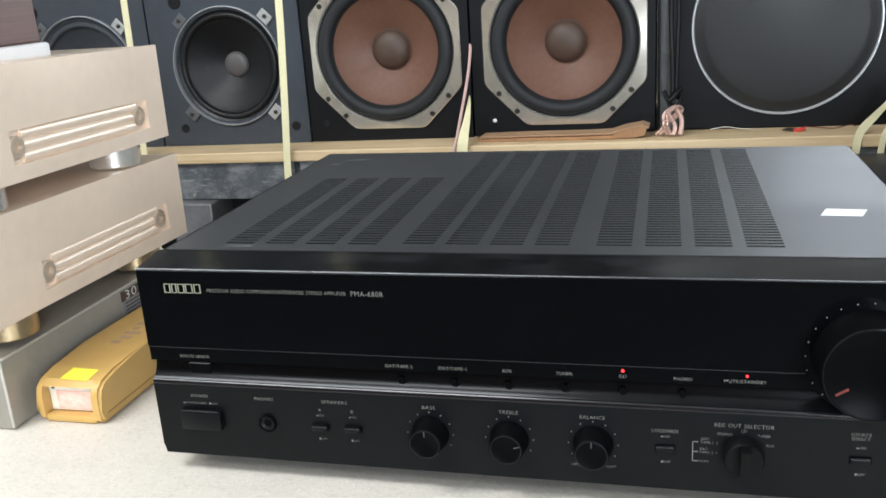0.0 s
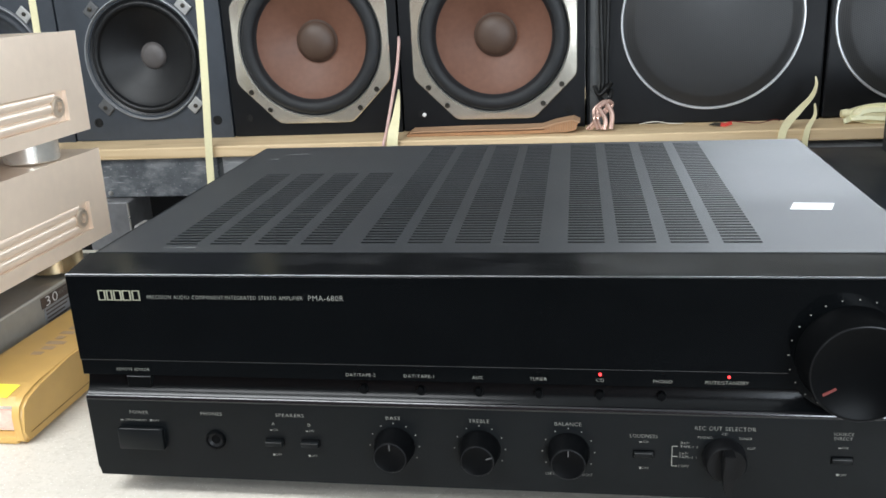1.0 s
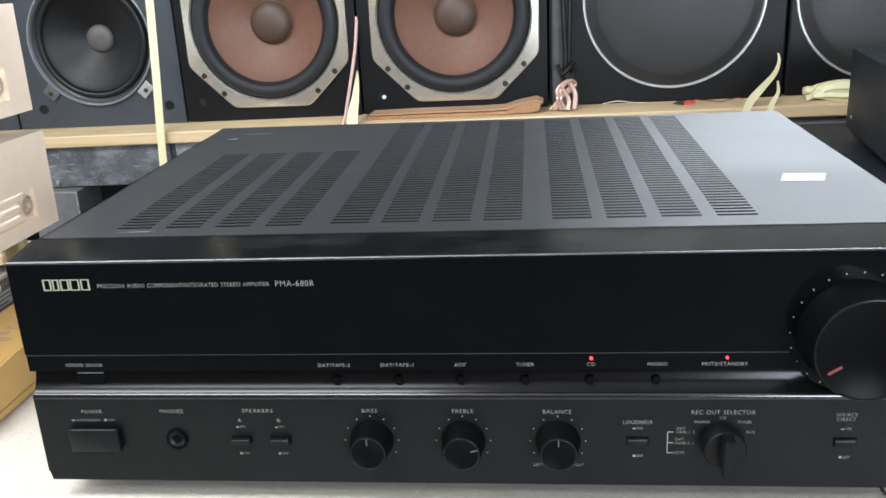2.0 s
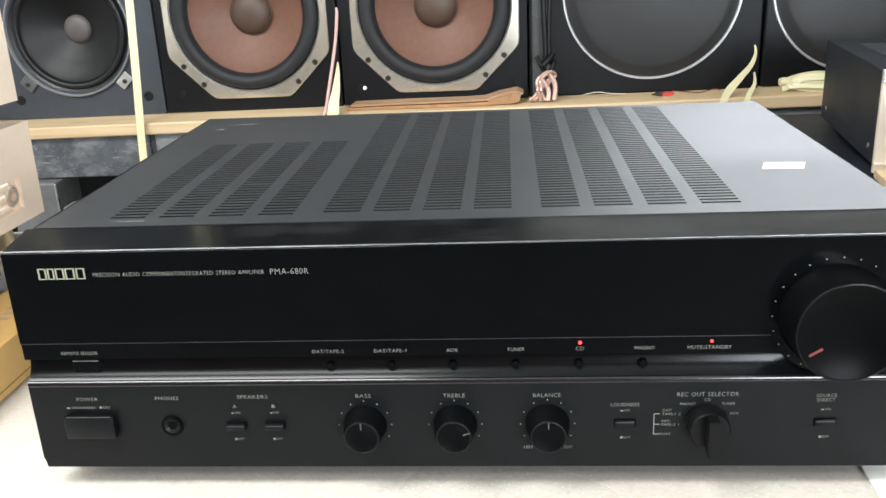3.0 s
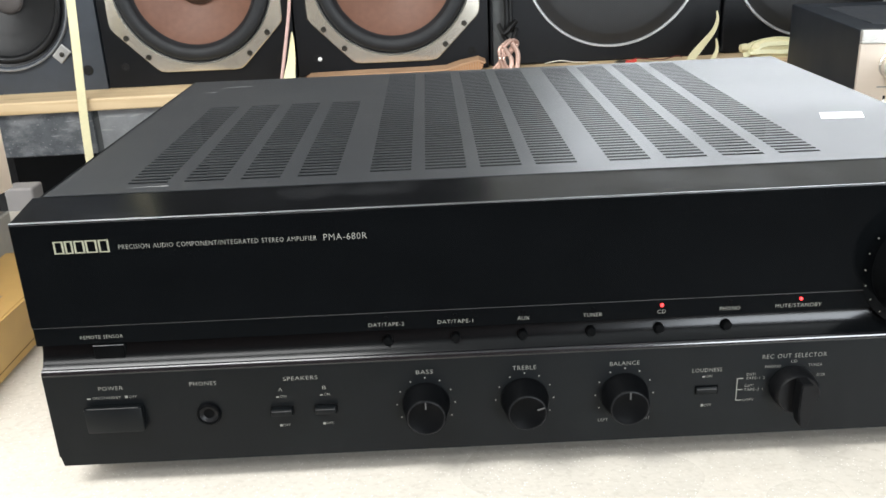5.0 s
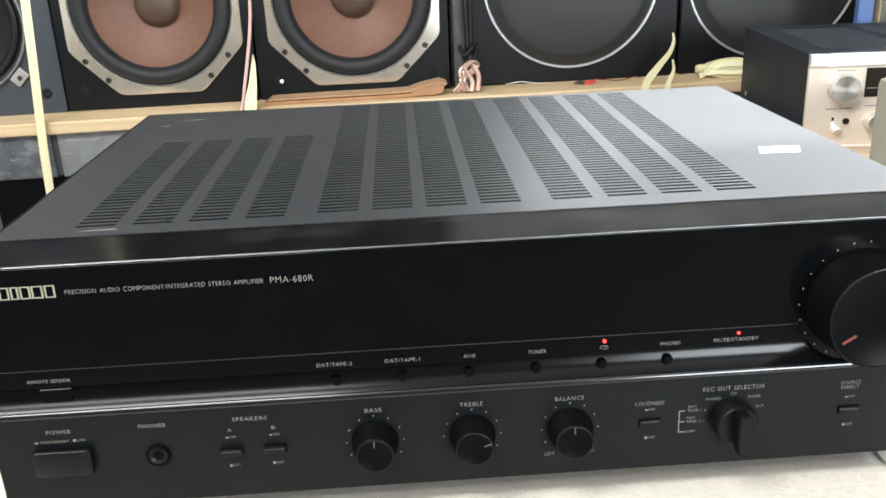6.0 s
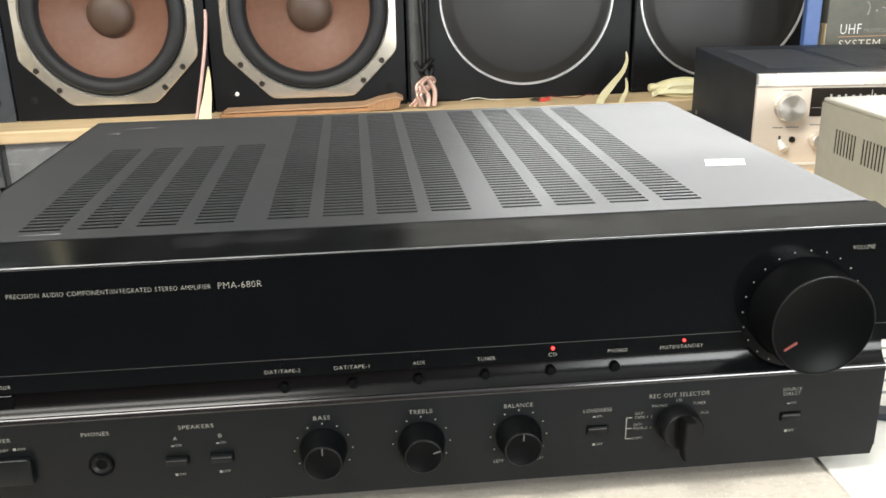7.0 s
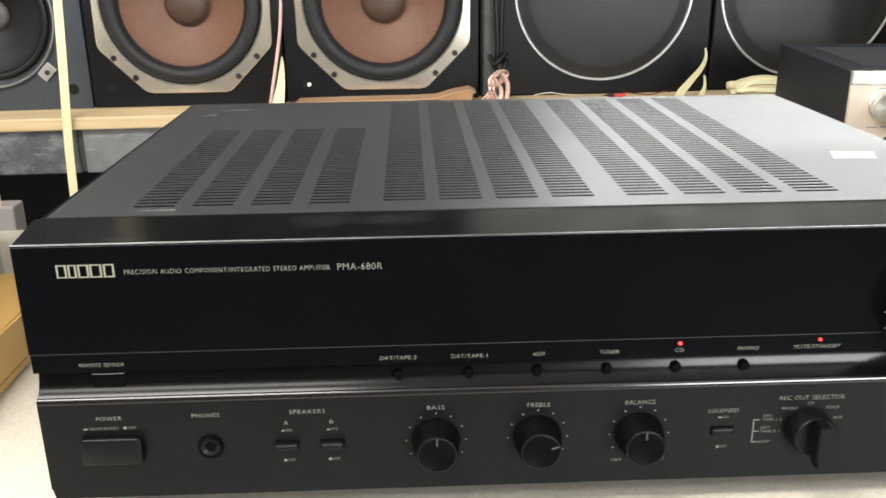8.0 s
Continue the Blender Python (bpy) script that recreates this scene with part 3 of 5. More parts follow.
def baffle_box(h, depth, height, hole, seg=96):
    """A cabinet whose front has a round hole (x, z, radius) that leads inside."""
    bm = bmesh.new()
    cx, cz, r = hole
    rect, ring, deep = [], [], []
    for i in range(seg):
        a = 2 * math.pi * i / seg
        c, n = math.cos(a), math.sin(a)
        k = min((h - cx if c > 0 else h + cx) / max(abs(c), 1e-6), (height - cz if n > 0 else cz) / max(abs(n), 1e-6))
        rect.append(bm.verts.new((cx + k * c, 0, cz + k * n)))
        ring.append(bm.verts.new((cx + r * c, 0, cz + r * n)))
        deep.append(bm.verts.new((cx + r * c, 0.10, cz + r * n)))
    for i in range(seg):
        j = (i + 1) % seg
        bm.faces.new((rect[i], rect[j], ring[j], ring[i]))
        bm.faces.new((ring[i], ring[j], deep[j], deep[i]))
    bm.faces.new(deep)
    bm2 = box(-h, h, 0, depth, 0, height)
    bmesh.ops.delete(bm2, geom=[f for f in bm2.faces if all(abs(v.co.y) < 1e-6 for v in f.verts)], context="FACES")
    merge(bm, bm2)
    # close the corners that the rays from the hole cut off
    for sx in (-1, 1):
        for z, up in ((0, 0), (height, 1)):
            near = sorted(rect, key=lambda v: (v.co.x - sx * h) ** 2 + (v.co.z - z) ** 2)[:2]
            bm.faces.new((near[0], near[1], bm.verts.new((sx * h, 0, z))))
    return bm


def cabinet(x0, x1, height, material, label, depth=0.30, bevel=0.003, hole=None):
    xc = (x0 + x1) / 2
    sp = thing("loudspeaker", xc, 1.145, base(xc), label, "loudspeaker", "loudspeakers on the rack")
    h = (x1 - x0) / 2 - 0.001
    if hole:
        part("cabinet", baffle_box(h, depth, height, (hole[0] - xc, hole[1] - base(xc), hole[2])), material, sp)
    else:
        part("cabinet", box(-h, h, 0, depth, 0, height, bevel), material, sp)
    return sp, xc


def octagon(a, flat=0.142, slant=0.1485):
    """Distance to the edge of a square with cut and softened corners."""
    q = math.pi / 2
    d = (a + q / 2) % q - q / 2
    e = a % q - q / 2
    p = 60.0
    return ((math.cos(d) / flat) ** p + (max(math.cos(e), 0) / slant) ** p) ** (-1 / p)


def woofer_octagon(sp, cx, cz):
    seg = 128
    bm = bmesh.new()
    rings = []
    for kind, y in (("o", 0.0), ("o", -0.0038), ("o2", -0.0053), (0.131, -0.0062), (0.1285, -0.0035), (0.1285, 0.004)):
        ring = []
        for i in range(seg):
            a = 2 * math.pi * i / seg
            r = octagon(a) if kind == "o" else octagon(a) - 0.0015 if kind == "o2" else kind
            ring.append(bm.verts.new((r * math.cos(a), y, r * math.sin(a))))
        rings.append(ring)
    for a, b in zip(rings, rings[1:]):
        for i in range(seg):
            bm.faces.new((a[i], a[(i + 1) % seg], b[(i + 1) % seg], b[i]))
    fr = part("woofer_frame", bm, "frame_alloy", sp, "polished alloy eight-sided basket frame", smooth=True)
    fr.location = (cx, 0, cz)
    scr = None
    for k in range(4):
        for da in (-9.1, 9.1):
            a = radians(45 + 90 * k + da)
            x, z = 0.1428 * math.cos(a), 0.1428 * math.sin(a)
            if scr is None:
                scr = part("screw", lathe([(0.0047, 0), (0.0047, 0.0015), (0.0038, 0.0025), (0.0020, 0.0025), (0.0020, 0.0005), (0, 0.0005)], seg=14), "bolt", fr)
                scr.location = (x, -0.0054, z)
            else:
                again(scr, x, -0.0054, z, fr)
    prof = [(0.1285, 0.003), (0.126, 0.001)]
    prof += [(0.1145 - 0.0115 * math.cos(t), 0.001 + 0.009 * math.sin(t)) for t in [math.pi - math.pi * i / 10 for i in range(11)]]
    prof += [(0.1015, -0.001), (0.0995, -0.004)]
    part("surround", lathe(prof, cx, 0, cz, seg=96), "rubber", sp, "black rubber roll surround", smooth=True)
    prof = [(0.1005 - 0.065 * t, -0.003 - 0.044 * t ** 0.85) for t in [i / 12 for i in range(13)]]
    cone = part("cone", lathe(prof, cx, 0, cz, seg=96), "cone_copper", sp, "copper-brown paper cone", smooth=True)
    prof = [(0.0385, -0.049), (0.0375, -0.043), (0.0365, -0.0425)] + [(0.0362 * math.cos(t), -0.0425 + 0.017 * math.sin(t)) for t in [math.pi / 2 * i / 10 for i in range(11)]]
    part("dust_cap", lathe(prof, cx, 0, cz - 0.0012, seg=64), "cap_copper", cone, "dull brown domed dust cap", smooth=True)


def peg_hole(sp, x, z, r=0.007):
    return part("peg_socket", lathe([(r, 0), (r, 0.0012), (r * 0.6, 0.0016), (r * 0.55, 0.0004), (0, 0.0003)], x, 0, z, seg=20), "hollow_shade", sp)


for x0, x1, cx, hi in ((-0.361, -0.045, -0.2030, 1.05), (-0.043, 0.277, 0.1210, 1.05)):
    sp, xc = cabinet(x0, x1, hi, "cab_black", "black loudspeaker with a copper-brown woofer in an alloy frame", hole=(cx, 0.1612, 0.1295))
    woofer_octagon(sp, cx - xc, 0.1612 - base(xc))
    for px, pz in ((-0.1265, 0.03), (0.1315, 0.032)):
        peg_hole(sp, px, pz - base(xc) if px > 0 or xc < 0 else 0.029)
part("peg", lathe([(0.0035, 0), (0.0035, 0.003), (0.0, 0.005)], -0.005 - 0.117, 0, 0.029 - base(0.117), seg=12), "label_white", sp, "small white plastic peg", smooth=True)


def woofer_ring(sp, cx, cz, paper):
    prof = [(0.1128, 0), (0.1128, 0.0045), (0.1122, 0.0068), (0.1108, 0.0072), (0.1096, 0.0055), (0.1090, 0.0), (0.1055, -0.001)]
    fr = part("woofer_frame", lathe(prof, cx, 0, cz, seg=96), "ring_grey", sp, "grey metal basket ring", smooth=True)
    for k in range(4):
        a = radians(45 + 90 * k)
        bm = box(-0.0135, 0.0135, -0.0045, 0, -0.006, 0.0135, 0.0015)
        bmesh.ops.transform(bm, matrix=pose(cx + 0.1205 * math.cos(a), 0, cz + 0.1205 * math.sin(a)) @ Matrix.Rotation(math.pi / 2 - a, 4, "Y"), verts=bm.verts)
        # the two left lugs get their shade from a darker colour
        part("lug", bm, "lug_shaded" if k in (1, 2) else "lug_grey", fr, "mounting lug coloured darker for its shade" if k in (1, 2) else "pale metal mounting lug")
        part("bolt", lathe([(0.004, 0.0045), (0.004, 0.006), (0.0025, 0.0065), (0, 0.0065)], cx + 0.1255 * math.cos(a), 0, cz + 0.1255 * math.sin(a), seg=12), "bolt", fr)
    prof = [(0.1055, 0.0), (0.100, -0.003)] + [(0.0955 - 0.0055 * math.cos(t), -0.003 + 0.005 * math.sin(t)) for t in [math.pi * (1 - i / 8) for i in range(9)]] + [(0.0885, -0.005)]
    part("surround", lathe(prof, cx, 0, cz, seg=96), "rubber_black" if paper == "cone_black" else paper, sp, "black rubber surround", smooth=True)
    prof = [(0.0885, -0.005)]
    for i in range(14):
        t = i / 13
        prof.append((0.0875 - 0.066 * t, -0.006 - 0.034 * t ** 0.9 + (0.0007 if i % 2 and i < 7 else 0)))
    cone = part("cone", lathe(prof, cx, 0, cz, seg=96), paper, sp, "black ribbed paper cone" if paper == "cone_black" else "charcoal-grey paper cone", smooth=True)
    prof = [(0.0252, -0.041), (0.0248, -0.037)] + [(0.0242 * math.cos(t), -0.037 + 0.009 * math.sin(t)) for t in [math.pi / 2 * i / 8 for i in range(9)]]
    part("dust_cap", lathe(prof, cx, 0, cz, seg=48), "cap_grey", cone, "dull grey dust cap", smooth=True)


for x0, x1, cx in ((-0.677, -0.363, -0.5175), (-0.993, -0.679, -0.825)):
    sp, xc = cabinet(x0, x1, 1.0, "cab_charcoal", "charcoal-grey loudspeaker with a black ringed woofer", hole=(cx, 0.145 if cx > -0.7 else 0.142, 0.106))
    woofer_ring(sp, cx - xc, (0.145 if cx > -0.7 else 0.142) - base(xc), "cone_black" if cx > -0.7 else "cone_charcoal")
    for px in (-0.107, 0.128):
        peg_hole(sp, px, 0.034, 0.0085)
    peg_hole(sp, -0.092, 0.274, 0.0130)

for x0, x1, cx in ((0.2785, 0.663, 0.4815), (0.665, 1.03, 0.8205)):
    sp, xc = cabinet(x0, x1, 0.36, "cab_black", "black loudspeaker with a silver-rimmed perforated grille")
    c = cx - xc
    cz = 0.1745 - base(xc)
    prof = [(0.1472, 0), (0.1472, 0.0025), (0.1462, 0.0040), (0.1442, 0.0040), (0.1430, 0.0025), (0.1425, 0.0)]
    part("grille_rim", lathe(prof, c, 0, cz, seg=128), "ring_silver", sp, "thin bright metal grille rim", smooth=True)
    prof = [(0.1425, 0.002), (0.136, 0.003), (0.128, 0.0075), (0.122, 0.0085)] + [(0.12 * (1 - i / 8), 0.0085 + 0.006 * math.sin(math.pi / 2 * i / 8)) for i in range(1, 9)]
    part("grille", lathe(prof, c, 0, cz, seg=128), "grille", sp, "black perforated metal grille", smooth=True)
    if cx < 0.6:
        bm = lathe([(0.0, 0.002), (0.0185, 0.002), (0.0185, 0.355), (0.0, 0.355)], 0.2995 - xc, 0.0105, 0, axis="z", seg=24)
        part("edge_trim", bm, "trim_grey", sp, "rounded dark grey edge trim", smooth=True)

# ---- loose things on the rack ----
card = thing("cardboard_offcut", 0.118, 1.104, base(0.1) + 0.0008, "folded strip of brown corrugated cardboard on the plank", "cardboard")
card.matrix_basis = pose(0.118, 1.104, base(0.1) + 0.0008, 0, -0.6, -1.5)
part("lower_flap", prism([(-0.146, 0.0), (-0.06, 0.0004), (0.03, 0.0), (0.10, 0.0008), (0.098, 0.0062), (0.03, 0.0052), (-0.06, 0.0056), (-0.146, 0.0050)], "y", -0.018, 0.030), "card_edge", card, "cut edge of the lower layer")
part("upper_flap", prism([(-0.140, 0.0066), (-0.05, 0.0074), (0.05, 0.0074), (0.088, 0.0082), (0.112, 0.0150), (0.137, 0.0205), (0.148, 0.0160), (0.150, 0.0180), (0.139, 0.0228), (0.110, 0.0180), (0.086, 0.0108), (0.05, 0.0098), (-0.05, 0.0098), (-0.140, 0.0088)], "y", -0.0185, 0.026), "card", card, "thin top liner of the cardboard")
fold = part("fold_end", prism([(0.089, 0.0012), (0.128, 0.0012), (0.143, 0.0045), (0.146, 0.0150), (0.137, 0.0204), (0.112, 0.0149), (0.0905, 0.0085)], "y", -0.0165, 0.024), "card_edge", card, "fluted end of the fold")
for k in range(13):
    x = 0.092 + 0.0041 * k
    top = 0.0085 + (x - 0.0905) * 0.27 if x < 0.137 else 0.0195 - (x - 0.137) * 0.6
    part("flute", box(x, x + 0.0018, -0.0176, -0.0164, 0.0016 if x < 0.126 else 0.0016 + (x - 0.126) * 0.22, top - 0.0004, 0.0005, 1), "card", fold)

wire = thing("speaker_wire", 0.303, 1.105, base(0.3), "loose knot of bare copper-coloured speaker wire", "wire")
for dx, r in ((0.0, 0.0029), (0.006, 0.0027)):
    part("copper_strand", tube([(-0.024 + dx, -0.01, 0.004), (-0.012 + dx, -0.012, 0.018), (-0.012 + dx, -0.008, 0.036), (0.004 + dx, -0.004, 0.049), (0.012 + dx, 0.0, 0.042), (0.0 + dx, -0.006, 0.030), (-0.012 + dx, -0.014, 0.022), (-0.006 + dx, -0.016, 0.004)], r), "copper_wire", wire, smooth=True)
part("copper_strand", tube([(0.008, -0.006, 0.045), (0.017, -0.010, 0.028), (0.015, -0.014, 0.004)], 0.0042), "copper_wire", wire, smooth=True)
part("copper_strand", tube([(-0.006, -0.008, 0.04), (0.006, -0.014, 0.02), (0.004, -0.018, 0.004)], 0.0038), "copper_wire", wire, smooth=True)
part("black_cord", tube([(0.004, 0.0, 0.046), (-0.004, 0.008, 0.058), (0.002, 0.012, 0.08), (-0.002, 0.02, 0.20), (0.0, 0.022, 0.34)], 0.0042), "black_wire", wire, "black insulated cord hanging from above", smooth=True)
part("black_cord", tube([(0.010, 0.0, 0.046), (0.016, 0.006, 0.064), (0.008, 0.012, 0.075), (0.010, 0.02, 0.2), (0.008, 0.022, 0.34)], 0.004), "black_wire", wire, smooth=True)
part("black_knot", tube([(-0.012, 0.004, 0.074), (-0.004, -0.004, 0.06), (0.008, -0.002, 0.07), (0.016, 0.004, 0.078)], 0.004), "black_wire", wire, smooth=True)

clip = thing("crocodile_clip", 0.50, 1.105, base(0.5), "small red crocodile clip on a thin lead", "clip")
part("sleeve", prism([(-0.003, 0.0005), (0.004, 0.0), (0.013, 0.003), (0.012, 0.0065), (0.004, 0.0042), (-0.002, 0.0055)], "y", -0.003, 0.003), "clip_red", clip, "red plastic sleeve")
part("jaw", prism([(-0.018, 0.0025), (-0.003, 0.0005), (-0.002, 0.005), (-0.010, 0.0055)], "y", -0.002, 0.002), "bolt", clip, "dark metal jaws")
part("lead", tube([(0.012, 0, 0.007), (0.03, 0.006, 0.004), (0.05, 0.004, 0.003), (0.07, 0.01, 0.006), (0.078, 0.012, 0.004)], 0.0008, 6), "red_paint", clip)
part("lead", tube([(-0.11, 0.02, 0.002), (-0.09, 0.014, 0.006), (-0.07, 0.016, 0.003), (-0.05, 0.02, 0.0015)], 0.0006, 6), "cream", clip)
clip.scale = (1.2, 1.2, 1.2)


def strap(points, width, label, thick=0.0012, material="strap", across=(1, 0, 0), tip=1.0):
    return tagged(part("packing_strap", band(points, width, thick, across, tip=tip), material, smooth=True), label, "strap", "packing straps")


strap([(-0.343, 1.05, 1.05), (-0.352, 1.05, 0.50), (-0.357, 1.05, 0.26), (-0.366, 1.049, 0.10), (-0.378, 1.05, -0.06), (-0.384, 1.05, -0.25)], 0.0135, "pale yellow packing strap hanging down before the rack")
strap([(-0.648, 1.052, 1.0), (-0.655, 1.052, 0.50), (-0.66, 1.052, 0.2), (-0.668, 1.052, -0.02), (-0.67, 1.05, -0.25)], 0.013, "pale yellow packing strap hanging down before the rack")
strap([(-0.0505, 1.052, -0.2), (-0.0480, 1.052, -0.03), (-0.0455, 1.056, 0.012), (-0.0425, 1.075, 0.038), (-0.0425, 1.10, 0.062), (-0.044, 1.12, 0.078)], 0.0195, "pale yellow packing strap between two loudspeakers", across=(1, -0.2, 0), tip=0.08)
strap([(0.578, 1.053, -0.10), (0.583, 1.054, -0.02), (0.590, 1.062, 0.010), (0.614, 1.08, 0.033), (0.632, 1.085, 0.053), (0.638, 1.085, 0.071), (0.636, 1.085, 0.085)], 0.0125, "curled end of a pale yellow packing strap", across=(1, 0.1, -0.35), tip=0.15)
strap([(0.617, 1.053, -0.10), (0.6195, 1.054, -0.02), (0.6255, 1.062, 0.008), (0.6385, 1.08, 0.024), (0.638, 1.085, 0.042)], 0.0095, "short curled end of a pale yellow strap", across=(1, 0.1, -0.2), tip=0.25)
roll = thing("tape_bundle", 0.731, 1.095, base(0.72), "flattened bundle of pale yellow packing tape", "tape")
for k, (y, rise, w) in enumerate(((0.006, 0.0300, 0.0075), (-0.004, 0.0245, 0.0060), (-0.001, 0.0185, 0.0070), (-0.010, 0.0125, 0.0060), (-0.007, 0.0060, 0.0075))):
    bend = (rise - 0.011) * (0.30 if k else 0.75)
    line = [(-0.047, y * 0.3, 0.0105), (-0.036, y * 0.6, 0.0105 + bend), (-0.016, y, rise), (0.02, y - 0.002, rise + 0.0016 * (2 - k)), (0.057, y, rise * 0.9 + 0.001)]
    part("tape_loop", band(line, w + 0.0025, 0.0014, (0, 0.55 if k % 2 else -0.15, 1)), "tape", roll, smooth=True)
core = lathe([(0.0, -0.066), (0.0075, -0.064), (0.0095, -0.054), (0.0085, -0.047), (0.0130, -0.034), (0.0165, -0.010), (0.0172, 0.02), (0.0165, 0.058), (0.0, 0.058)], axis="z", seg=18)
bmesh.ops.transform(core, matrix=pose(0, 0.010, 0.0172, 0, 90, 0), verts=core.verts)
part("folded_core", core, "strap", roll, smooth=True)
part("loose_end", band([(-0.046, 0.0, 0.010), (-0.054, -0.004, 0.008), (-0.064, -0.006, 0.0062)], 0.010, 0.0014, (0, 0.35, 1)), "tape", roll, smooth=True)
roll.scale = (0.72, 1.0, 0.82)
tagged(part("pink_cable", tube([(-0.044, 1.1475, 0.165), (-0.0435, 1.140, 0.15), (-0.046, 1.115, 0.105), (-0.058, 1.07, 0.02), (-0.066, 1.055, -0.03), (-0.07, 1.055, -0.2)], 0.0027), "pink_wire", smooth=True), "dusty pink cable hanging between two loudspeakers", "cable")

pale = thing("upright_board", -0.409, 0.869, FLOOR, "pale grey upright board standing behind the work table", "board")
part("board", box(-0.02, 0.02, -0.018, 0.018, 0, -FLOOR - 0.088, 0.003), "pale_grey", pale)


# ---- the amplifier ----
amp = thing("stereo_amplifier", 0, 0, 0, "black stereo amplifier with knobs and red lamps on the table", "amplifier")
W = 0.434
part("panel_gap", box(0.0004, W - 0.0004, 0.0003, 0.016, 0.0869, 0.08725), "gap_grey", amp, "thin paler line between the front panels")
front = part("front_panel", box(0, W, 0, 0.018, 0.08725, 0.1348, 0.0004, 1), "gloss_black", amp, "glossy black upper front panel")
R = 0.0157
CURVE = [(0.0056 - R * (1 - math.cos(radians(a))), 0.0782 - R * math.sin(radians(a))) for a in [47 * i / 24 for i in range(25)]]
part("text_band", box(0.0003, W - 0.0003, 0.0005, 0.018, 0.0784, 0.0869, 0.0002, 1), "gloss_black", amp, "glossy black strip under the upper panel")
bm = prism(CURVE + [(0.018, 0.0667), (0.018, 0.0782)], "x", 0.0003, W - 0.0003)
groove = part("control_groove", bm, "groove_black", amp, "black hollowed strip with the input keys", smooth=True)
LIP = [(0.0006 - 0.0014 * math.sin(math.pi / 2 * t), 0.0644 + 0.0022 * math.cos(math.pi / 2 * t)) for t in [i / 12 for i in range(13)]] + [(-0.0008, 0.0639)]
part("ledge", prism([(0.006, 0.0666)] + LIP + [(0.006, 0.0639)], "x", 0, W), "ledge", amp, "polished dark sloping edge that catches the light", smooth=True)
lower = part("lower_panel", prism([(0.0014, 0.0178), (W - 0.0014, 0.0178), (W - 0.0005, 0.0226), (W, 0.0226), (W, 0.0638), (0, 0.0638), (0, 0.0226), (0.0005, 0.0226)], "y", -0.0008, 0.018), "satin_black", amp, "satin black lower front panel")
part("top_bezel", prism([(0.0010, 0.1354), (0.0040, 0.1358), (0.0256, 0.1386), (0.0256, 0.1200), (0.0185, 0.1200), (0.0185, 0.1350)], "x", 0.0006, W - 0.0006), "bevel_black", amp, "glossy black bezel along the top of the front")
part("bright_edge", prism([(0.0000, 0.13485), (0.0000, 0.13515), (0.0004, 0.1355), (0.0010, 0.1355), (0.0010, 0.13485)], "x", 0.0003, W - 0.0003), "edge_metal", amp, "thin bright line along the top edge")

# cover with rows of cooling slots
T0, T1, Y0, Y1, X0, X1 = 0.1387, 0.139, 0.0262, 0.307, 0.004, 0.430
COLUMNS = [(0.038 + 0.0257 * k, 0.056 + 0.0257 * k, 0.0395, 33) for k in range(4)]
COLUMNS += [(0.148 + 0.0254 * k, 0.167 + 0.0254 * k, 0.0415, 50) for k in range(4)]
COLUMNS += [(0.258 + 0.026 * k, 0.277 + 0.026 * k, 0.0415, 50) for k in range(4)]
bm = bmesh.new()


def slab(x0, x1, y0, y1):
    v = [bm.verts.new((x, y, z)) for x in (x0, x1) for y in (y0, y1) for z in (T0, T1)]
    for f in ((0, 1, 3, 2), (4, 6, 7, 5), (0, 4, 5, 1), (2, 3, 7, 6), (0, 2, 6, 4), (1, 5, 7, 3)):
        bm.faces.new([v[i] for i in f])


edge = X0
for a, b, ys, n in COLUMNS:
    slab(edge, a, Y0, Y1)
    slab(a, b, Y0, ys)
    for k in range(n):
        y = ys + 0.0052 * k
        slab(a, b, y + 0.0027, y + 0.0052 if k < n - 1 else Y1)
    edge = b
slab(edge, X1, Y0, Y1)
slab(X0, X0 + 0.001, Y0, Y1)
cover = part("cover", bm, "cover_black", amp, "dark grey painted steel cover with cooling slots")
part("cover_side", box(X0 - 0.0008, X0 + 0.0004, Y0, Y1, 0.018, 0.1386), "cover_black", amp)
part("cover_side", box(X1 - 0.0004, X1 + 0.0008, Y0, Y1, 0.018, 0.1386), "cover_black", amp)
part("back_panel", box(X0, X1, Y1 - 0.002, Y1 + 0.0004, 0.018, 0.1376), "cover_black", amp)
part("chassis", box(X0 + 0.002, X1 - 0.002, 0.019, Y1 - 0.003, 0.0165, 0.020), "inner_steel", amp)
# plain block added under the cover, near-black for the shade in the slots
part("slot_shade_block", box(0.15, 0.36, 0.06, 0.27, 0.021, 0.105), "hollow_shade", amp)
for fx in (0.045, W - 0.045):
    for fy in (0.045, 0.265):
        part("foot", lathe([(0, 0.0052), (0.021, 0.0052), (0.023, 0.007), (0.023, 0.0163), (0, 0.0163)], fx, fy, 0, axis="z", seg=32), "knob_black", amp, smooth=True)
sticker = part("sticker", prism([(0.381, 0.103), (0.403, 0.1015), (0.408, 0.1155), (0.386, 0.1175)], "z", 0.1391, 0.1393), "label_white", amp, "blank white paper sticker")
for pts in ([(0.030, 0.278), (0.046, 0.281), (0.052, 0.279), (0.046, 0.2795)], [(0.022, 0.262), (0.030, 0.2635), (0.029, 0.2605)], [(0.040, 0.0335), (0.058, 0.0345), (0.058, 0.0335)]):
    part("scuff", prism(pts, "z", 0.13902, 0.13908), "label_grey", amp, "pale scuff in the paint")

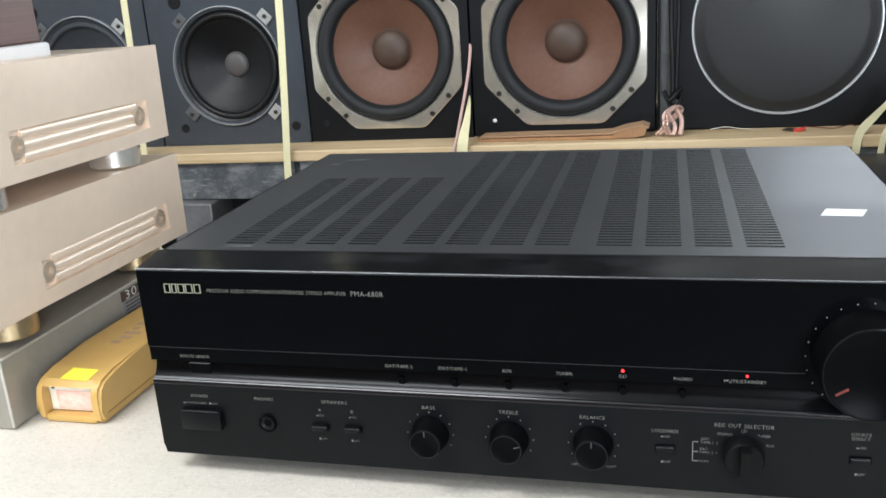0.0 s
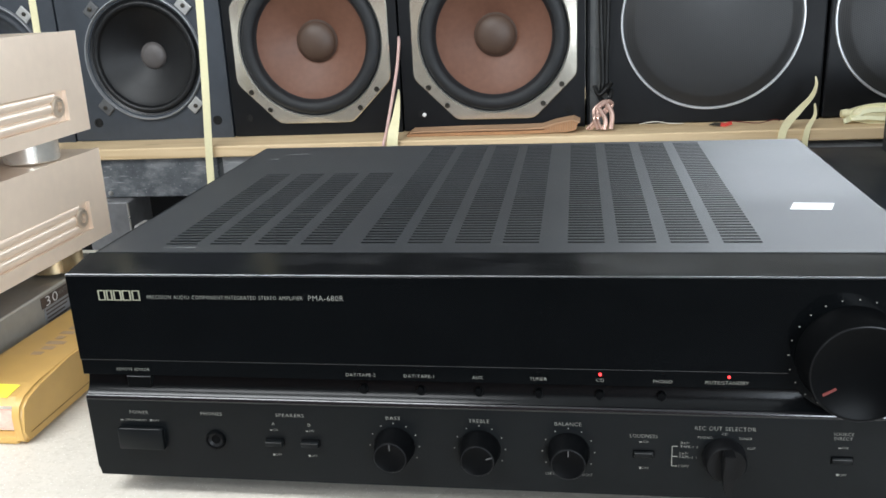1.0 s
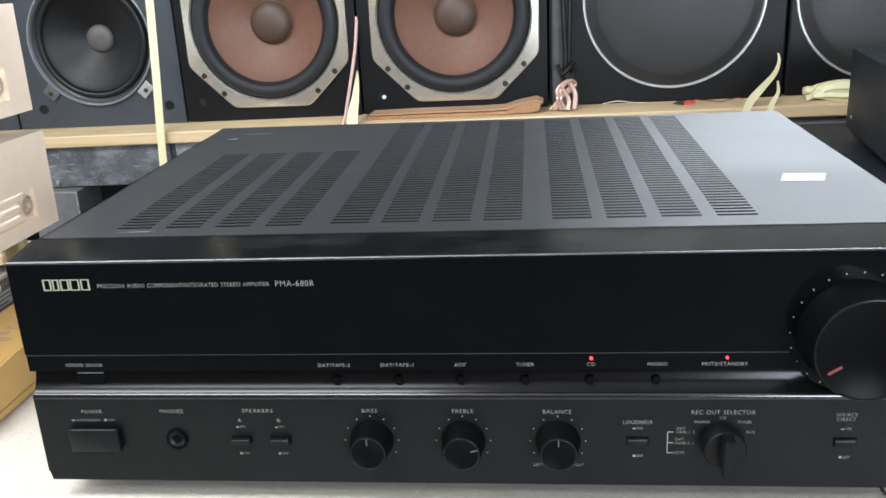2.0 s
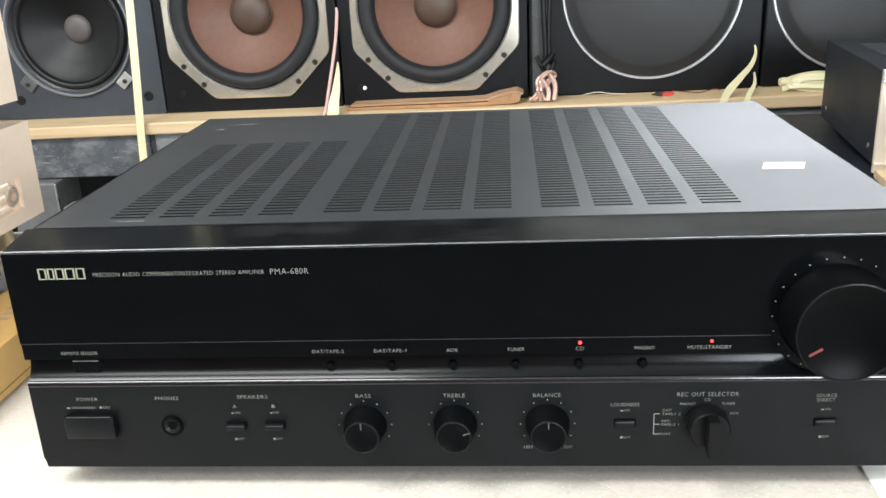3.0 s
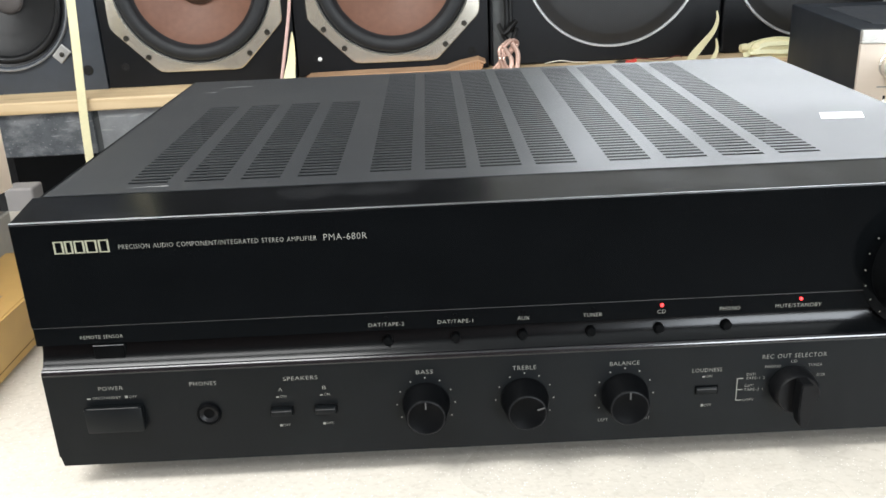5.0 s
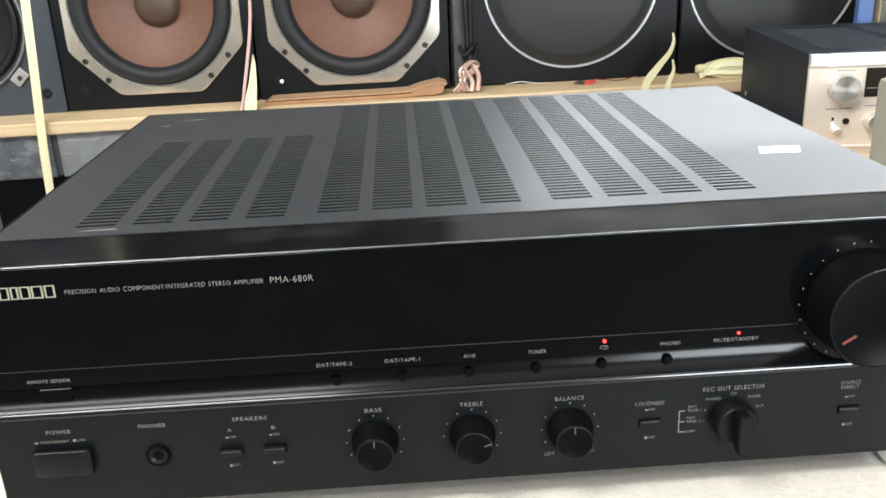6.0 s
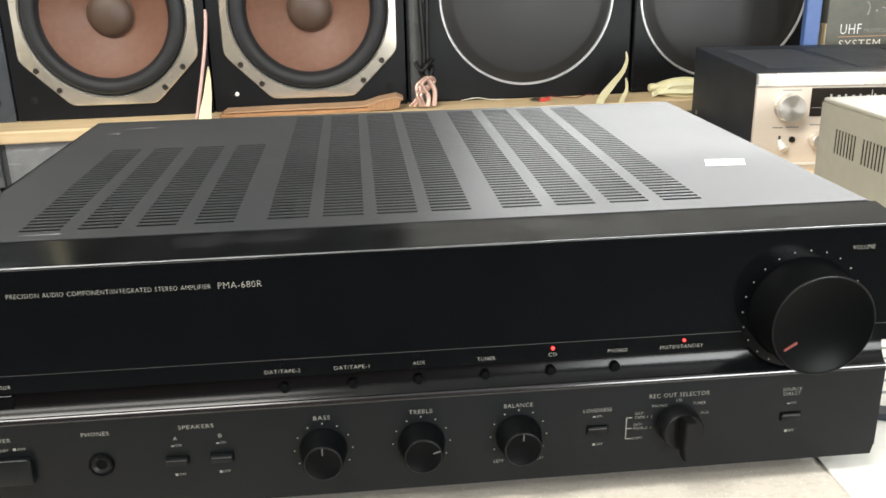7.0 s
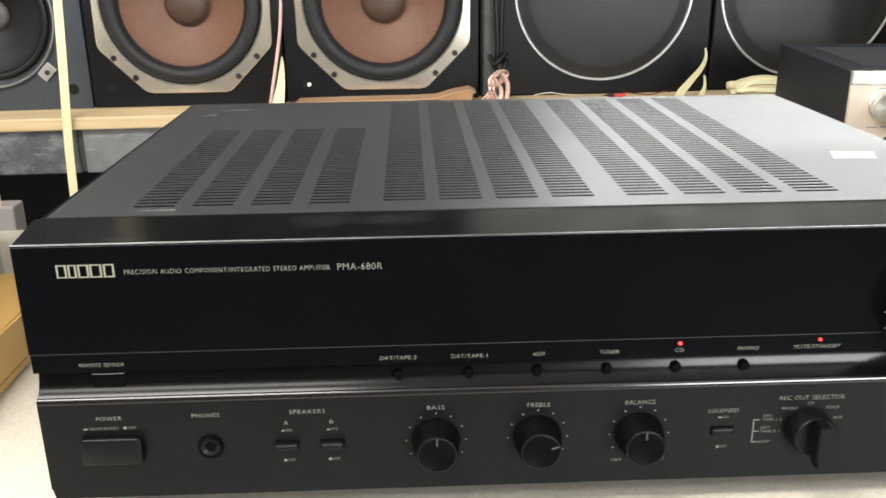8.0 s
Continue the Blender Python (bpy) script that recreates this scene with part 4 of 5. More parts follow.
# printing
PY = -0.00015
for k, w in enumerate((0.0042, 0.0034, 0.0044, 0.0048, 0.0044)):
    x = (0.0170, 0.0217, 0.0256, 0.0304, 0.0358)[k]
    bm = box(x, x + w, PY - 0.0001, PY + 0.0001, 0.1212, 0.1217)
    box(x, x + w, PY - 0.0001, PY + 0.0001, 0.1263, 0.1268, bm=bm)
    box(x, x + 0.0008, PY - 0.0001, PY + 0.0001, 0.1217, 0.1263, bm=bm)
    box(x + w - 0.0008, x + w, PY - 0.0001, PY + 0.0001, 0.1217, 0.1263, bm=bm)
    part("maker_mark", bm, "print_gold", front, "pale gold open blocks of the maker's mark")
lettering("PRECISION AUDIO COMPONENT/INTEGRATED STEREO AMPLIFIER", 0.0855, PY, 0.1232, 0.083, 0.00205, "print_ink", front)
lettering("PMA-680R", 0.139, PY, 0.1233, 0.0182, 0.0029, "print_ink", front)
lettering("VOLUME", 0.4150, PY, 0.1252, 0.0105, 0.0020, "print_ink", front)
GY = 0.00045
lettering("REMOTE SENSOR", 0.0293, GY, 0.0818, 0.0185, 0.00165, "print_ink", groove)
INPUTS = [("DAT/TAPE-2", 0.1535, 0.0155), ("DAT/TAPE-1", 0.1837, 0.0155), ("AUX", 0.2135, 0.0053), ("TUNER", 0.2438, 0.0083), ("CD", 0.274, 0.0038), ("PHONO", 0.304, 0.0090)]
key = None
for word, x, w in INPUTS:
    lettering(word, x, GY, 0.0813, w, 0.0018, "print_ink", groove)
    if key is None:
        key = part("input_key", lathe([(0.0021, 0), (0.0021, 0.0026), (0.0018, 0.0031), (0, 0.0031)], seg=20), "knob_black", amp, "small round black push key", smooth=True)
        key.location = (x, 0.0046, 0.0722)
    else:
        again(key, x, 0.0046, 0.0722, amp)
    part("lamp_hole" if word != "CD" else "indicator_lamp", lathe([(0.0008, 0), (0.0008, 0.0004 if word != "CD" else 0.0006), (0, 0.0005 if word != "CD" else 0.0008)], x, 0.0005, 0.0845, seg=14), "knob_black" if word != "CD" else "red_led", amp, "" if word != "CD" else "lit red indicator lamp")
lettering("MUTE/STANDBY", 0.334, GY, 0.0813, 0.0202, 0.0018, "print_ink", groove)
part("indicator_lamp", lathe([(0.00068, 0), (0.00068, 0.0006), (0, 0.0008)], 0.3348, 0.0005, 0.0845, seg=14), "red_led", amp, "lit red indicator lamp")
window = part("remote_window", box(0.0235, 0.0370, 0.0030, 0.0075, 0.0697, 0.0765, 0.0003, 1), "knob_black", amp, "small dark remote sensor window")
part("window_edge", box(0.0236, 0.0369, 0.0028, 0.0034, 0.07625, 0.07650), "label_grey", window)

LY = -0.00095
ON_OFF = lambda x: (lettering("ON", x + 0.0010, LY, 0.0489, 0.0026, 0.0013, "print_ink", lower), lettering("OFF", x + 0.0012, LY, 0.0340, 0.0034, 0.0013, "print_ink", lower),
                    part("switch_mark", box(x - 0.0021, x - 0.0008, LY - 0.0001, LY, 0.0484, 0.0490), "print_ink", lower), part("switch_mark", box(x - 0.0019, x - 0.0008, LY - 0.0001, LY, 0.0334, 0.0346), "print_ink", lower))
for word, x, z, w, h in (("POWER", 0.0293, 0.0570, 0.0108, 0.0019), ("PHONES", 0.0703, 0.0573, 0.0118, 0.0019), ("SPEAKERS", 0.1137, 0.0577, 0.0153, 0.0019), ("A", 0.1042, 0.0524, 0.0018, 0.0018), ("B", 0.1238, 0.0524, 0.0016, 0.0018),
                         ("BASS", 0.1690, 0.0578, 0.0075, 0.0020), ("TREBLE", 0.2135, 0.0576, 0.0106, 0.0020), ("BALANCE", 0.2583, 0.0574, 0.0132, 0.0020), ("LEFT", 0.2492, 0.0288, 0.0045, 0.0015), ("RIGHT", 0.2680, 0.0288, 0.0050, 0.0015), ("LOUDNESS", 0.2955, 0.0520, 0.0133, 0.0019),
                         ("REC OUT SELECTOR", 0.3343, 0.0573, 0.0287, 0.0021), ("CD", 0.3342, 0.0544, 0.0028, 0.0014), ("PHONO", 0.3250, 0.0522, 0.0070, 0.0014), ("TUNER", 0.3440, 0.0522, 0.0062, 0.0014), ("AUX", 0.3470, 0.0470, 0.0040, 0.0014),
                         ("DAT/", 0.3155, 0.0488, 0.0040, 0.0013), ("TAPE-1 2", 0.3175, 0.0468, 0.0085, 0.0013), ("DAT/", 0.3150, 0.0430, 0.0040, 0.0013), ("TAPE-2 1", 0.3170, 0.0410, 0.0085, 0.0013), ("COPY", 0.3150, 0.0358, 0.0052, 0.0013),
                         ("SOURCE", 0.3890, 0.0562, 0.0093, 0.0017), ("DIRECT", 0.3890, 0.0538, 0.0083, 0.0017)):
    lettering(word, x, LY, z, w, h, "print_ink", lower)
lettering("ON/STANDBY", 0.0268, LY, 0.0523, 0.0125, 0.0013, "print_ink", lower)
lettering("OFF", 0.0385, LY, 0.0523, 0.0036, 0.0013, "print_ink", lower)
part("switch_mark", box(0.0180, 0.0196, LY - 0.0001, LY, 0.0518, 0.0525), "print_ink", lower)
part("switch_mark", box(0.0350, 0.0362, LY - 0.0001, LY, 0.0518, 0.0530), "print_ink", lower)
for x in (0.1042, 0.1238, 0.2955, 0.3892):
    ON_OFF(x)
for x0, x1, z0, z1 in ((0.3092, 0.3096, 0.0357, 0.0470), (0.3096, 0.3120, 0.0467, 0.0471), (0.3096, 0.3120, 0.0410, 0.0414), (0.3096, 0.3120, 0.0356, 0.0360)):
    part("bracket_line", box(x0, x1, LY - 0.0001, LY, z0, z1), "print_ink", lower)

# buttons and jack
pb = part("power_button", box(0.0168, 0.0428, -0.0050, -0.0009, 0.0362, 0.0488, 0.0012, 2), "satin_black", amp, "broad black power push button", smooth=True)
part("button_edge", box(0.0185, 0.0411, -0.0047, -0.0043, 0.0486, 0.0489), "pointer_grey", pb)
for x in (0.1042, 0.1238, 0.2955, 0.3892):
    sb = part("push_switch", box(x - 0.0051, x + 0.0053, -0.0012, -0.0009, 0.0397, 0.0442, 0.0001, 1), "knob_black", amp, "small black push switch in a dark slot")
    out = -0.0040 if x < 0.2 else -0.0022
    part("switch_cap", box(x - 0.0047, x + 0.0047, out, -0.0011, 0.0402, 0.0437, 0.0005, 2), "satin_black", sb, smooth=True)
    part("cap_edge", box(x - 0.0043, x + 0.0043, out - 0.0001, out + 0.0002, 0.0427, 0.0430), "pointer_grey", sb)
jack = part("headphone_jack", lathe([(0.0055, 0), (0.0055, 0.0010), (0.0050, 0.0018), (0.0043, 0.0018), (0.0041, 0.0010), (0.0041, 0.0001), (0, 0.0001)], 0.0712, -0.0009, 0.0420, seg=32), "knob_black", amp, "black headphone socket with a metal sleeve", smooth=True)
part("sleeve", lathe([(0.0041, 0.0012), (0.0036, 0.0010), (0.0024, 0.0003)], 0.0712, -0.0009, 0.0420, seg=28), "selector_black", jack, "worn metal sleeve")

# tone knobs with their dotted scales
dot = None


def dots(cx, cy, cz, r, angles, parent, size=0.00042):
    global dot
    for a in angles:
        x, z = cx + r * math.sin(radians(a)), cz + r * math.cos(radians(a))
        if dot is None:
            dot = part("scale_dot", box(-0.00033, 0.00033, -0.00005, 0.00005, -0.00033, 0.00033), "print_ink", parent)
            dot.location = (x, cy, z)
        else:
            again(dot, x, cy, z, parent)


def knob(name, cx, cz, r0, r1, depth, y0, label):
    prof = [(r0, 0), (r0, depth * 0.12), (r0 * 0.975, depth * 0.16), (r1, depth - 0.0008), (r1 - 0.0005, depth - 0.0002), (r1 - 0.0012, depth), (r1 - 0.0016, depth - 0.0003), (0, depth - 0.0003)]
    k = part(name, lathe(prof, cx, y0, cz, seg=64), "knob_black", amp, label, smooth=True)
    part("rim", lathe([(r1 - 0.0003, depth - 0.0004), (r1 - 0.0005, depth - 0.00005), (r1 - 0.0008, depth + 0.00005), (r1 - 0.0010, depth - 0.0001)], cx, y0, cz, seg=64), "rim_glint", k, smooth=True)
    return k


for cx, turn in ((0.1690, 0), (0.2135, 72), (0.2585, 0)):
    dots(cx, LY, 0.0418, 0.0131, [-120, -90, -60, -30, 0, 30, 60, 90, 120] if turn == 0 else [-90, -60, -30, 0, 30, 60, 90, 120], lower)
    k = knob("tone_knob", cx, 0.0418, 0.0107, 0.0088, 0.0128, -0.0009, "round black tone control knob")
    bm = box(-0.0003, 0.0003, -0.0139, -0.01345, 0.0045, 0.0080)
    bmesh.ops.transform(bm, matrix=pose(cx, 0, 0.0418) @ Matrix.Rotation(radians(turn), 4, "Y"), verts=bm.verts)
    part("pointer", bm, "pointer_grey", k, "grey pointer line")
# record selector with a raised bar
rs = part("selector_knob", lathe([(0.0102, 0), (0.0102, 0.002), (0.0097, 0.0075), (0.0090, 0.0085), (0, 0.0085)], 0.3343, -0.0009, 0.0420, seg=48), "selector_black", amp, "round black record selector with a raised grip bar", smooth=True)
grip = prism([(-0.0022, 0.0090), (0.0028, 0.0090), (0.0030, -0.004), (0.0024, -0.0122), (-0.0012, -0.0122), (-0.0026, -0.004)], "y", -0.0165, -0.0092)
bmesh.ops.bevel(grip, geom=list(grip.edges), offset=0.0005, segments=2, affect="EDGES")
bmesh.ops.transform(grip, matrix=pose(0.3343, 0, 0.0420), verts=grip.verts)
part("grip_bar", grip, "selector_black", rs, smooth=True)
# volume
VX, VZ = 0.3890, 0.0970
plate = part("dial_plate", lathe([(0.0292, -0.006), (0.0292, 0.00006), (0, 0.00006)], VX, 0, VZ, seg=96), "gloss_black", amp, "round black plate with a dotted volume scale", smooth=True)
dots(VX, -0.00015, VZ, 0.0279, [-152, -137, -121] + [-106 + 15.5 * k for k in range(12)], plate)
vk = knob("volume_knob", VX, VZ, 0.0250, 0.0237, 0.0212, 0.0006, "large round black volume knob")
bm = box(-0.0006, 0.0006, -0.0206, -0.0200, 0.0135, 0.0200)
bmesh.ops.transform(bm, matrix=pose(VX, 0, VZ) @ Matrix.Rotation(radians(-122), 4, "Y"), verts=bm.verts)
part("pointer", bm, "red_paint", vk, "red pointer mark")

# ---- the champagne stack beside it ----


def mini_unit(z0, h, y1, label, foot):
    """A small component whose ribbed side panel faces the amplifier."""
    u = thing("audio_component", -0.131, y1, z0, label, "hi-fi component", "stacked champagne components")
    u.matrix_basis = pose(-0.131, y1, z0, -1.0)
    L, f = 0.2525, 0.0165
    r0, r1, s0, s1 = -0.194, -0.027, f + 0.0112, f + 0.0348
    bm = box(-0.004, 0, -L, 0, f, s0)
    box(-0.004, 0, -L, 0, s1, f + h, bm=bm)
    box(-0.004, 0, -L, r0, s0, s1, bm=bm)
    box(-0.004, 0, r1, 0, s0, s1, bm=bm)
    part("side_panel", bm, "champagne", u, "satin champagne aluminium side panel")
    part("panel_recess", box(-0.0065, -0.0035, r0 - 0.001, r1 + 0.001, s0 - 0.001, s1 + 0.001), "champagne", u)
    for k in range(3):
        zc = s0 + 0.0040 + 0.0078 * k
        rib = prism([(-0.0036 + 0.0023 * math.sin(a), zc - 0.0039 * math.cos(a)) for a in [math.pi * i / 8 for i in range(9)]], "y", r0 + 0.013, r1 - 0.013)
        part("rib", rib, "champagne", u, smooth=True)
    for yy in (r0 + 0.006, r1 - 0.012):
        bm = lathe([(0.0082, 0), (0.0082, 0.0025), (0.0070, 0.0035), (0.0040, 0.0035), (0.0034, 0.0008), (0, 0.0008)], seg=24)
        bmesh.ops.transform(bm, matrix=pose(-0.0034, yy, (s0 + s1) / 2, 0, 0, 90), verts=bm.verts)
        part("screw", bm, "screw_champagne", u, "recessed hexagon screw", smooth=True)
    part("body", box(-0.27, -0.0041, -L + 0.001, -0.001, f + 0.001, f + h - 0.0006, 0.001), "champagne", u)
    for fx in (-0.024, -0.24):
        for fy in (-L + 0.042, -0.0485):
            part("foot", lathe([(0, 0), (0.0195, 0), (0.0205, 0.0012), (0.0205, f), (0, f)], fx, fy, 0, axis="z", seg=40), foot, u, smooth=True)
    return u


mini_unit(0.1485, 0.0785, 0.2705, "champagne hi-fi component with a ribbed side on silver feet", "silver_foot")
mini_unit(0.0580, 0.0735, 0.2765, "champagne hi-fi component with a ribbed side on gold feet", "gold_foot")
pb2 = thing("power_unit", -0.1365, 0.031, 0.0051, "flat warm-grey metal unit under the champagne stack", "audio unit")
part("case", box(-0.30, 0, 0, 0.245, 0.0, 0.0520, 0.0022, 3), "box_grey", pb2, smooth=True)
part("corner_edge", box(-0.0016, 0.0003, -0.0003, 0.0016, 0.002, 0.0505, 0.0006, 1), "box_edge", pb2, "paler strip along the upright corner")
part("top_edge", box(-0.0012, 0.0004, 0.002, 0.243, 0.0506, 0.0524, 0.0004, 1), "box_edge", pb2, "paler strip along the top edge")
lb = part("label", box(0.0003, 0.0006, 0.140, 0.178, 0.0405, 0.0490), "label_brown", pb2, "dark label with a pale power rating")
lettering("30", 0, 0, 0, 0.0160, 0.0074, "label_white", lb, flip=lambda u, w: (0.0008, 0.1535 + u, 0.0448 + w))
lettering("WATTS", 0, 0, 0, 0.014, 0.0034, "print_ink", lb, flip=lambda u, w: (0.0008, 0.1695 + u, 0.0455 + w))
lb2 = part("label", box(0.0003, 0.0006, 0.142, 0.180, 0.0235, 0.0402), "label_grey", pb2, "grey label with lines of small print")
for k in range(5):
    part("print_bar", box(0.0006, 0.0008, 0.144, 0.176 - 0.004 * (k % 3), 0.0375 - 0.003 * k, 0.0386 - 0.003 * k), "label_brown", lb2)

tray = thing("white_tray", -0.172, 0.19, 0.2435, "white plastic tray lying on the upper component", "tray")
part("tray", box(-0.22, 0, -0.13, 0, 0, 0.011, 0.002), "label_white", tray)
part("screw", lathe([(0.003, 0), (0.003, 0.001), (0, 0.0015)], -0.02, -0.02, 0.011, axis="z", seg=12), "bolt", tray)
bw = thing("wooden_box", -0.178, 0.188, 0.2546, "dark reddish-brown wooden box on the white tray", "box")
part("body", box(-0.20, 0, -0.12, 0, 0, 0.12, 0.002), "brown_wood", bw)

# ---- mustard device ----
dv = thing("handheld_device", -0.1020, 0.0455, 0.005, "mustard-yellow plastic device with a pale window end", "device")
dv.scale.z = 0.83
SIDE = [(0.004, 0.0005), (0.0005, 0.004), (0.0, 0.012), (0.0, 0.024), (0.002, 0.031), (0.008, 0.0362), (0.022, 0.0395), (0.06, 0.0412), (0.19, 0.0400), (0.192, 0.0005)]
hw = 0.0258
for a, b in ((-hw, -hw + 0.006), (hw - 0.007, hw)):
    bm = prism(SIDE, "x", a, b)
    bmesh.ops.bevel(bm, geom=[e for e in bm.edges if abs((e.verts[0].co.x + e.verts[1].co.x) / 2 - (a if a < 0 else b)) < 1e-5], offset=0.0022, segments=3, affect="EDGES")
    part("side_cheek", bm, "mustard", dv, smooth=True)
MID = [(0.010, 0.0005), (0.0105, 0.031), (0.003, 0.0312), (0.008, 0.0362), (0.022, 0.0395), (0.06, 0.0412), (0.19, 0.0400), (0.192, 0.0005)]
part("shell", prism(MID, "x", -hw + 0.006, hw - 0.007), "mustard", dv, "mustard plastic shell", smooth=False)
part("lower_lip", box(-hw + 0.0055, hw - 0.0065, 0.0005, 0.0102, 0.0005, 0.0068, 0.0014), "mustard", dv, smooth=True)
part("seam", box(hw - 0.0004, hw + 0.0002, 0.006, 0.188, 0.0080, 0.0087), "mustard_dark", dv, "dark seam line between the shells")
win = part("window", box(-hw + 0.0062, hw - 0.0072, 0.0078, 0.0100, 0.0072, 0.0306, 0.0006), "cream", dv, "cream window frame")
part("lens", box(-hw + 0.012, hw - 0.010, 0.0071, 0.0080, 0.0085, 0.0255, 0.0005), "pink_window", win, "pinkish translucent lens")
part("screw", lathe([(0.001, 0), (0.001, 0.0005), (0, 0.0006)], -hw + 0.010, 0.0078, 0.0275, seg=10), "bolt", win)
bm = prism([(-0.0085, 0.0075), (0.0135, 0.0065), (0.0150, 0.0190), (-0.0060, 0.0200)], "z", 0.0, 0.0003)
for v in bm.verts:
    v.co.z += 0.0364 + (v.co.y - 0.008) * 0.235
part("sticker", bm, "sticky_yellow", dv, "bright yellow paper sticker")
for k in range(7):
    y = 0.060 + 0.009 * k
    bm = box(-0.004 + 0.002 * (k % 2), 0.004 + 0.003 * (k % 3), y, y + 0.005, 0.0, 0.0002)
    for v in bm.verts:
        v.co.z += 0.0414 - (v.co.y - 0.06) * 0.0092
    part("print_bar", bm, "faded_ink", dv)

# ---- right-hand bench: tuner, beige case, cartons ----
bench = thing("bench", 1.0, 0.76, FLOOR, "low bench with a dark painted board", "bench")
bz = -0.0205 - FLOOR
part("board", box(-0.42, 0.6, -0.29, 0.285, bz - 0.05, bz, 0.002), "tuner_black", bench)
for sx in (-0.38, 0.56):
    for sy in (-0.25, 0.25):
        part("leg", box(sx - 0.02, sx + 0.02, sy - 0.02, sy + 0.02, 0, bz - 0.02), "post_steel", bench)

tn = thing("stereo_tuner", 0.669, 0.664, -0.0204, "silver-faced stereo tuner in a black metal case", "tuner", rz=-7.2)
part("case", box(0.0, 0.42, 0.003, 0.302, 0.012, 0.1235, 0.0012), "tuner_black", tn, "black metal case")
face = part("face_plate", box(-0.001, 0.421, -0.003, 0.003, 0.004, 0.1095, 0.0008), "tuner_face", tn, "champagne silver face plate")
part("top_band", box(-0.0012, 0.4212, -0.006, 0.003, 0.1100, 0.1250, 0.0012), "tuner_silver", tn, "bright silver band")
part("bottom_trim", box(-0.001, 0.421, -0.0048, 0.0025, 0.0135, 0.0165, 0.0006), "tuner_silver", tn)
for fx in (0.04, 0.38):
    for fy in (0.03, 0.27):
        part("foot", lathe([(0, 0), (0.014, 0), (0.015, 0.012), (0, 0.012)], fx, fy, 0, axis="z", seg=20), "knob_black", tn)


def metal_knob(x, z, r, d):
    k = part("knob", lathe([(r * 1.06, 0), (r * 1.06, d * 0.15), (r, d * 0.2), (r, d - 0.001), (r - 0.001, d), (0, d)], seg=40), "spun_metal", tn, "spun aluminium knob", smooth=True)
    k.location = (x, -0.003, z)


metal_knob(0.038, 0.0855, 0.0160, 0.016)
metal_knob(0.0755, 0.0455, 0.0092, 0.016)
dw = part("dial_window", box(0.064, 0.33, -0.0042, -0.0025, 0.0735, 0.1075, 0.0005), "dial_glass", tn, "dark tuning scale window")
part("scale_line", box(0.066, 0.328, -0.0046, -0.0042, 0.0838, 0.0843), "scale_white", dw)
for k in range(18):
    x = 0.086 + 0.0086 * k
    part("scale_mark", box(x, x + (0.0034 if k % 2 else 0.0022), -0.0046, -0.0042, 0.0962, 0.0962 + (0.0024 if k % 2 else 0.0036)), "scale_white", dw)
part("scale_pointer", box(0.1345, 0.1353, -0.0047, -0.0042, 0.089, 0.1045), "scale_white", dw)
bm = lathe([(0.0030, 0), (0.0036, 0.004), (0.0052, 0.007), (0.0056, 0.0130), (0.0050, 0.0145), (0, 0.0148)], seg=24)
bmesh.ops.transform(bm, matrix=pose(0.0315, -0.003, 0.0440, 38, 0, 14), verts=bm.verts)
sw = part("toggle_switch", bm, "tuner_silver", tn, "short chromed toggle lever", smooth=True)
part("slot", box(0.0302, 0.0328, -0.0034, -0.0029, 0.042, 0.0500), "hollow_shade", sw)
part("headphone_socket", lathe([(0.0038, 0), (0.0038, 0.002), (0.0025, 0.002), (0.0025, 0.0002), (0, 0.0002)], 0.0465, -0.003, 0.0455, seg=20), "bolt", tn)
for a, b, z in ((0.022, 0.034, 0.0595), (0.038, 0.053, 0.0600), (0.066, 0.082, 0.0625), (0.030, 0.052, 0.1045)):
    part("print_bar", box(a, b, -0.0033, -0.0029, z, z + 0.0012), "label_grey", face)
part("badge", box(0.155, 0.18, -0.0064, -0.006, 0.1165, 0.1195), "bolt", tn)
for k in range(16):
    for x in (0.03, 0.14, 0.25):
        y = 0.06 + 0.012 * k
        part("vent_bar", box(x, x + 0.095, y, y + 0.006, 0.1235, 0.1246), "tuner_vent", tn)
for yy, zz in ((0.03, 0.03), (0.27, 0.03)):
    bm = lathe([(0.0035, 0), (0.0035, 0.001), (0, 0.0018)], seg=12)
    bmesh.ops.transform(bm, matrix=pose(0, yy, zz, 0, 0, -90), verts=bm.verts)
    part("screw", bm, "steel", tn)

batten = part("wooden_batten", box(0.0, 0.40, -0.060, -0.0065, 0.0, 0.0095, 0.001), "softwood")
batten.matrix_basis = pose(0.669, 0.664, -0.0204, 0, 0, -7.2)
tagged(batten, "pale wooden batten lying before the silver tuner", "batten")

bx = thing("beige_case", 0.633, 0.07, 0.0051, "beige metal equipment case with slotted sides on the table", "equipment case")
# body painted near-black for the shade behind the side slots
part("body", box(0.012, 0.29, 0.004, 0.370, 0.004, 0.1020, 0.002), "hollow_shade", bx)
part("front", box(0.0, 0.302, -0.0005, 0.0018, 0.004, 0.1035), "beige", bx)
part("top", box(0.0, 0.302, -0.002, 0.376, 0.1020, 0.1080, 0.0028, 3), "beige", bx, "pale beige top cover", smooth=True)
bm = bmesh.new()
SLOTS = [0.3465 - 0.0053 * k - 0.0460 * g for g in range(5) for k in range(7)]
top, bot = 0.0830, 0.0600
box(0.0, 0.0007, 0.0, 0.374, 0.004, bot, bm=bm)
box(0.0, 0.0007, 0.0, 0.374, top, 0.1035, bm=bm)
edge = 0.374
for y in SLOTS:
    box(0.0, 0.0007, y, edge, bot, top, bm=bm)
    edge = y - 0.0030
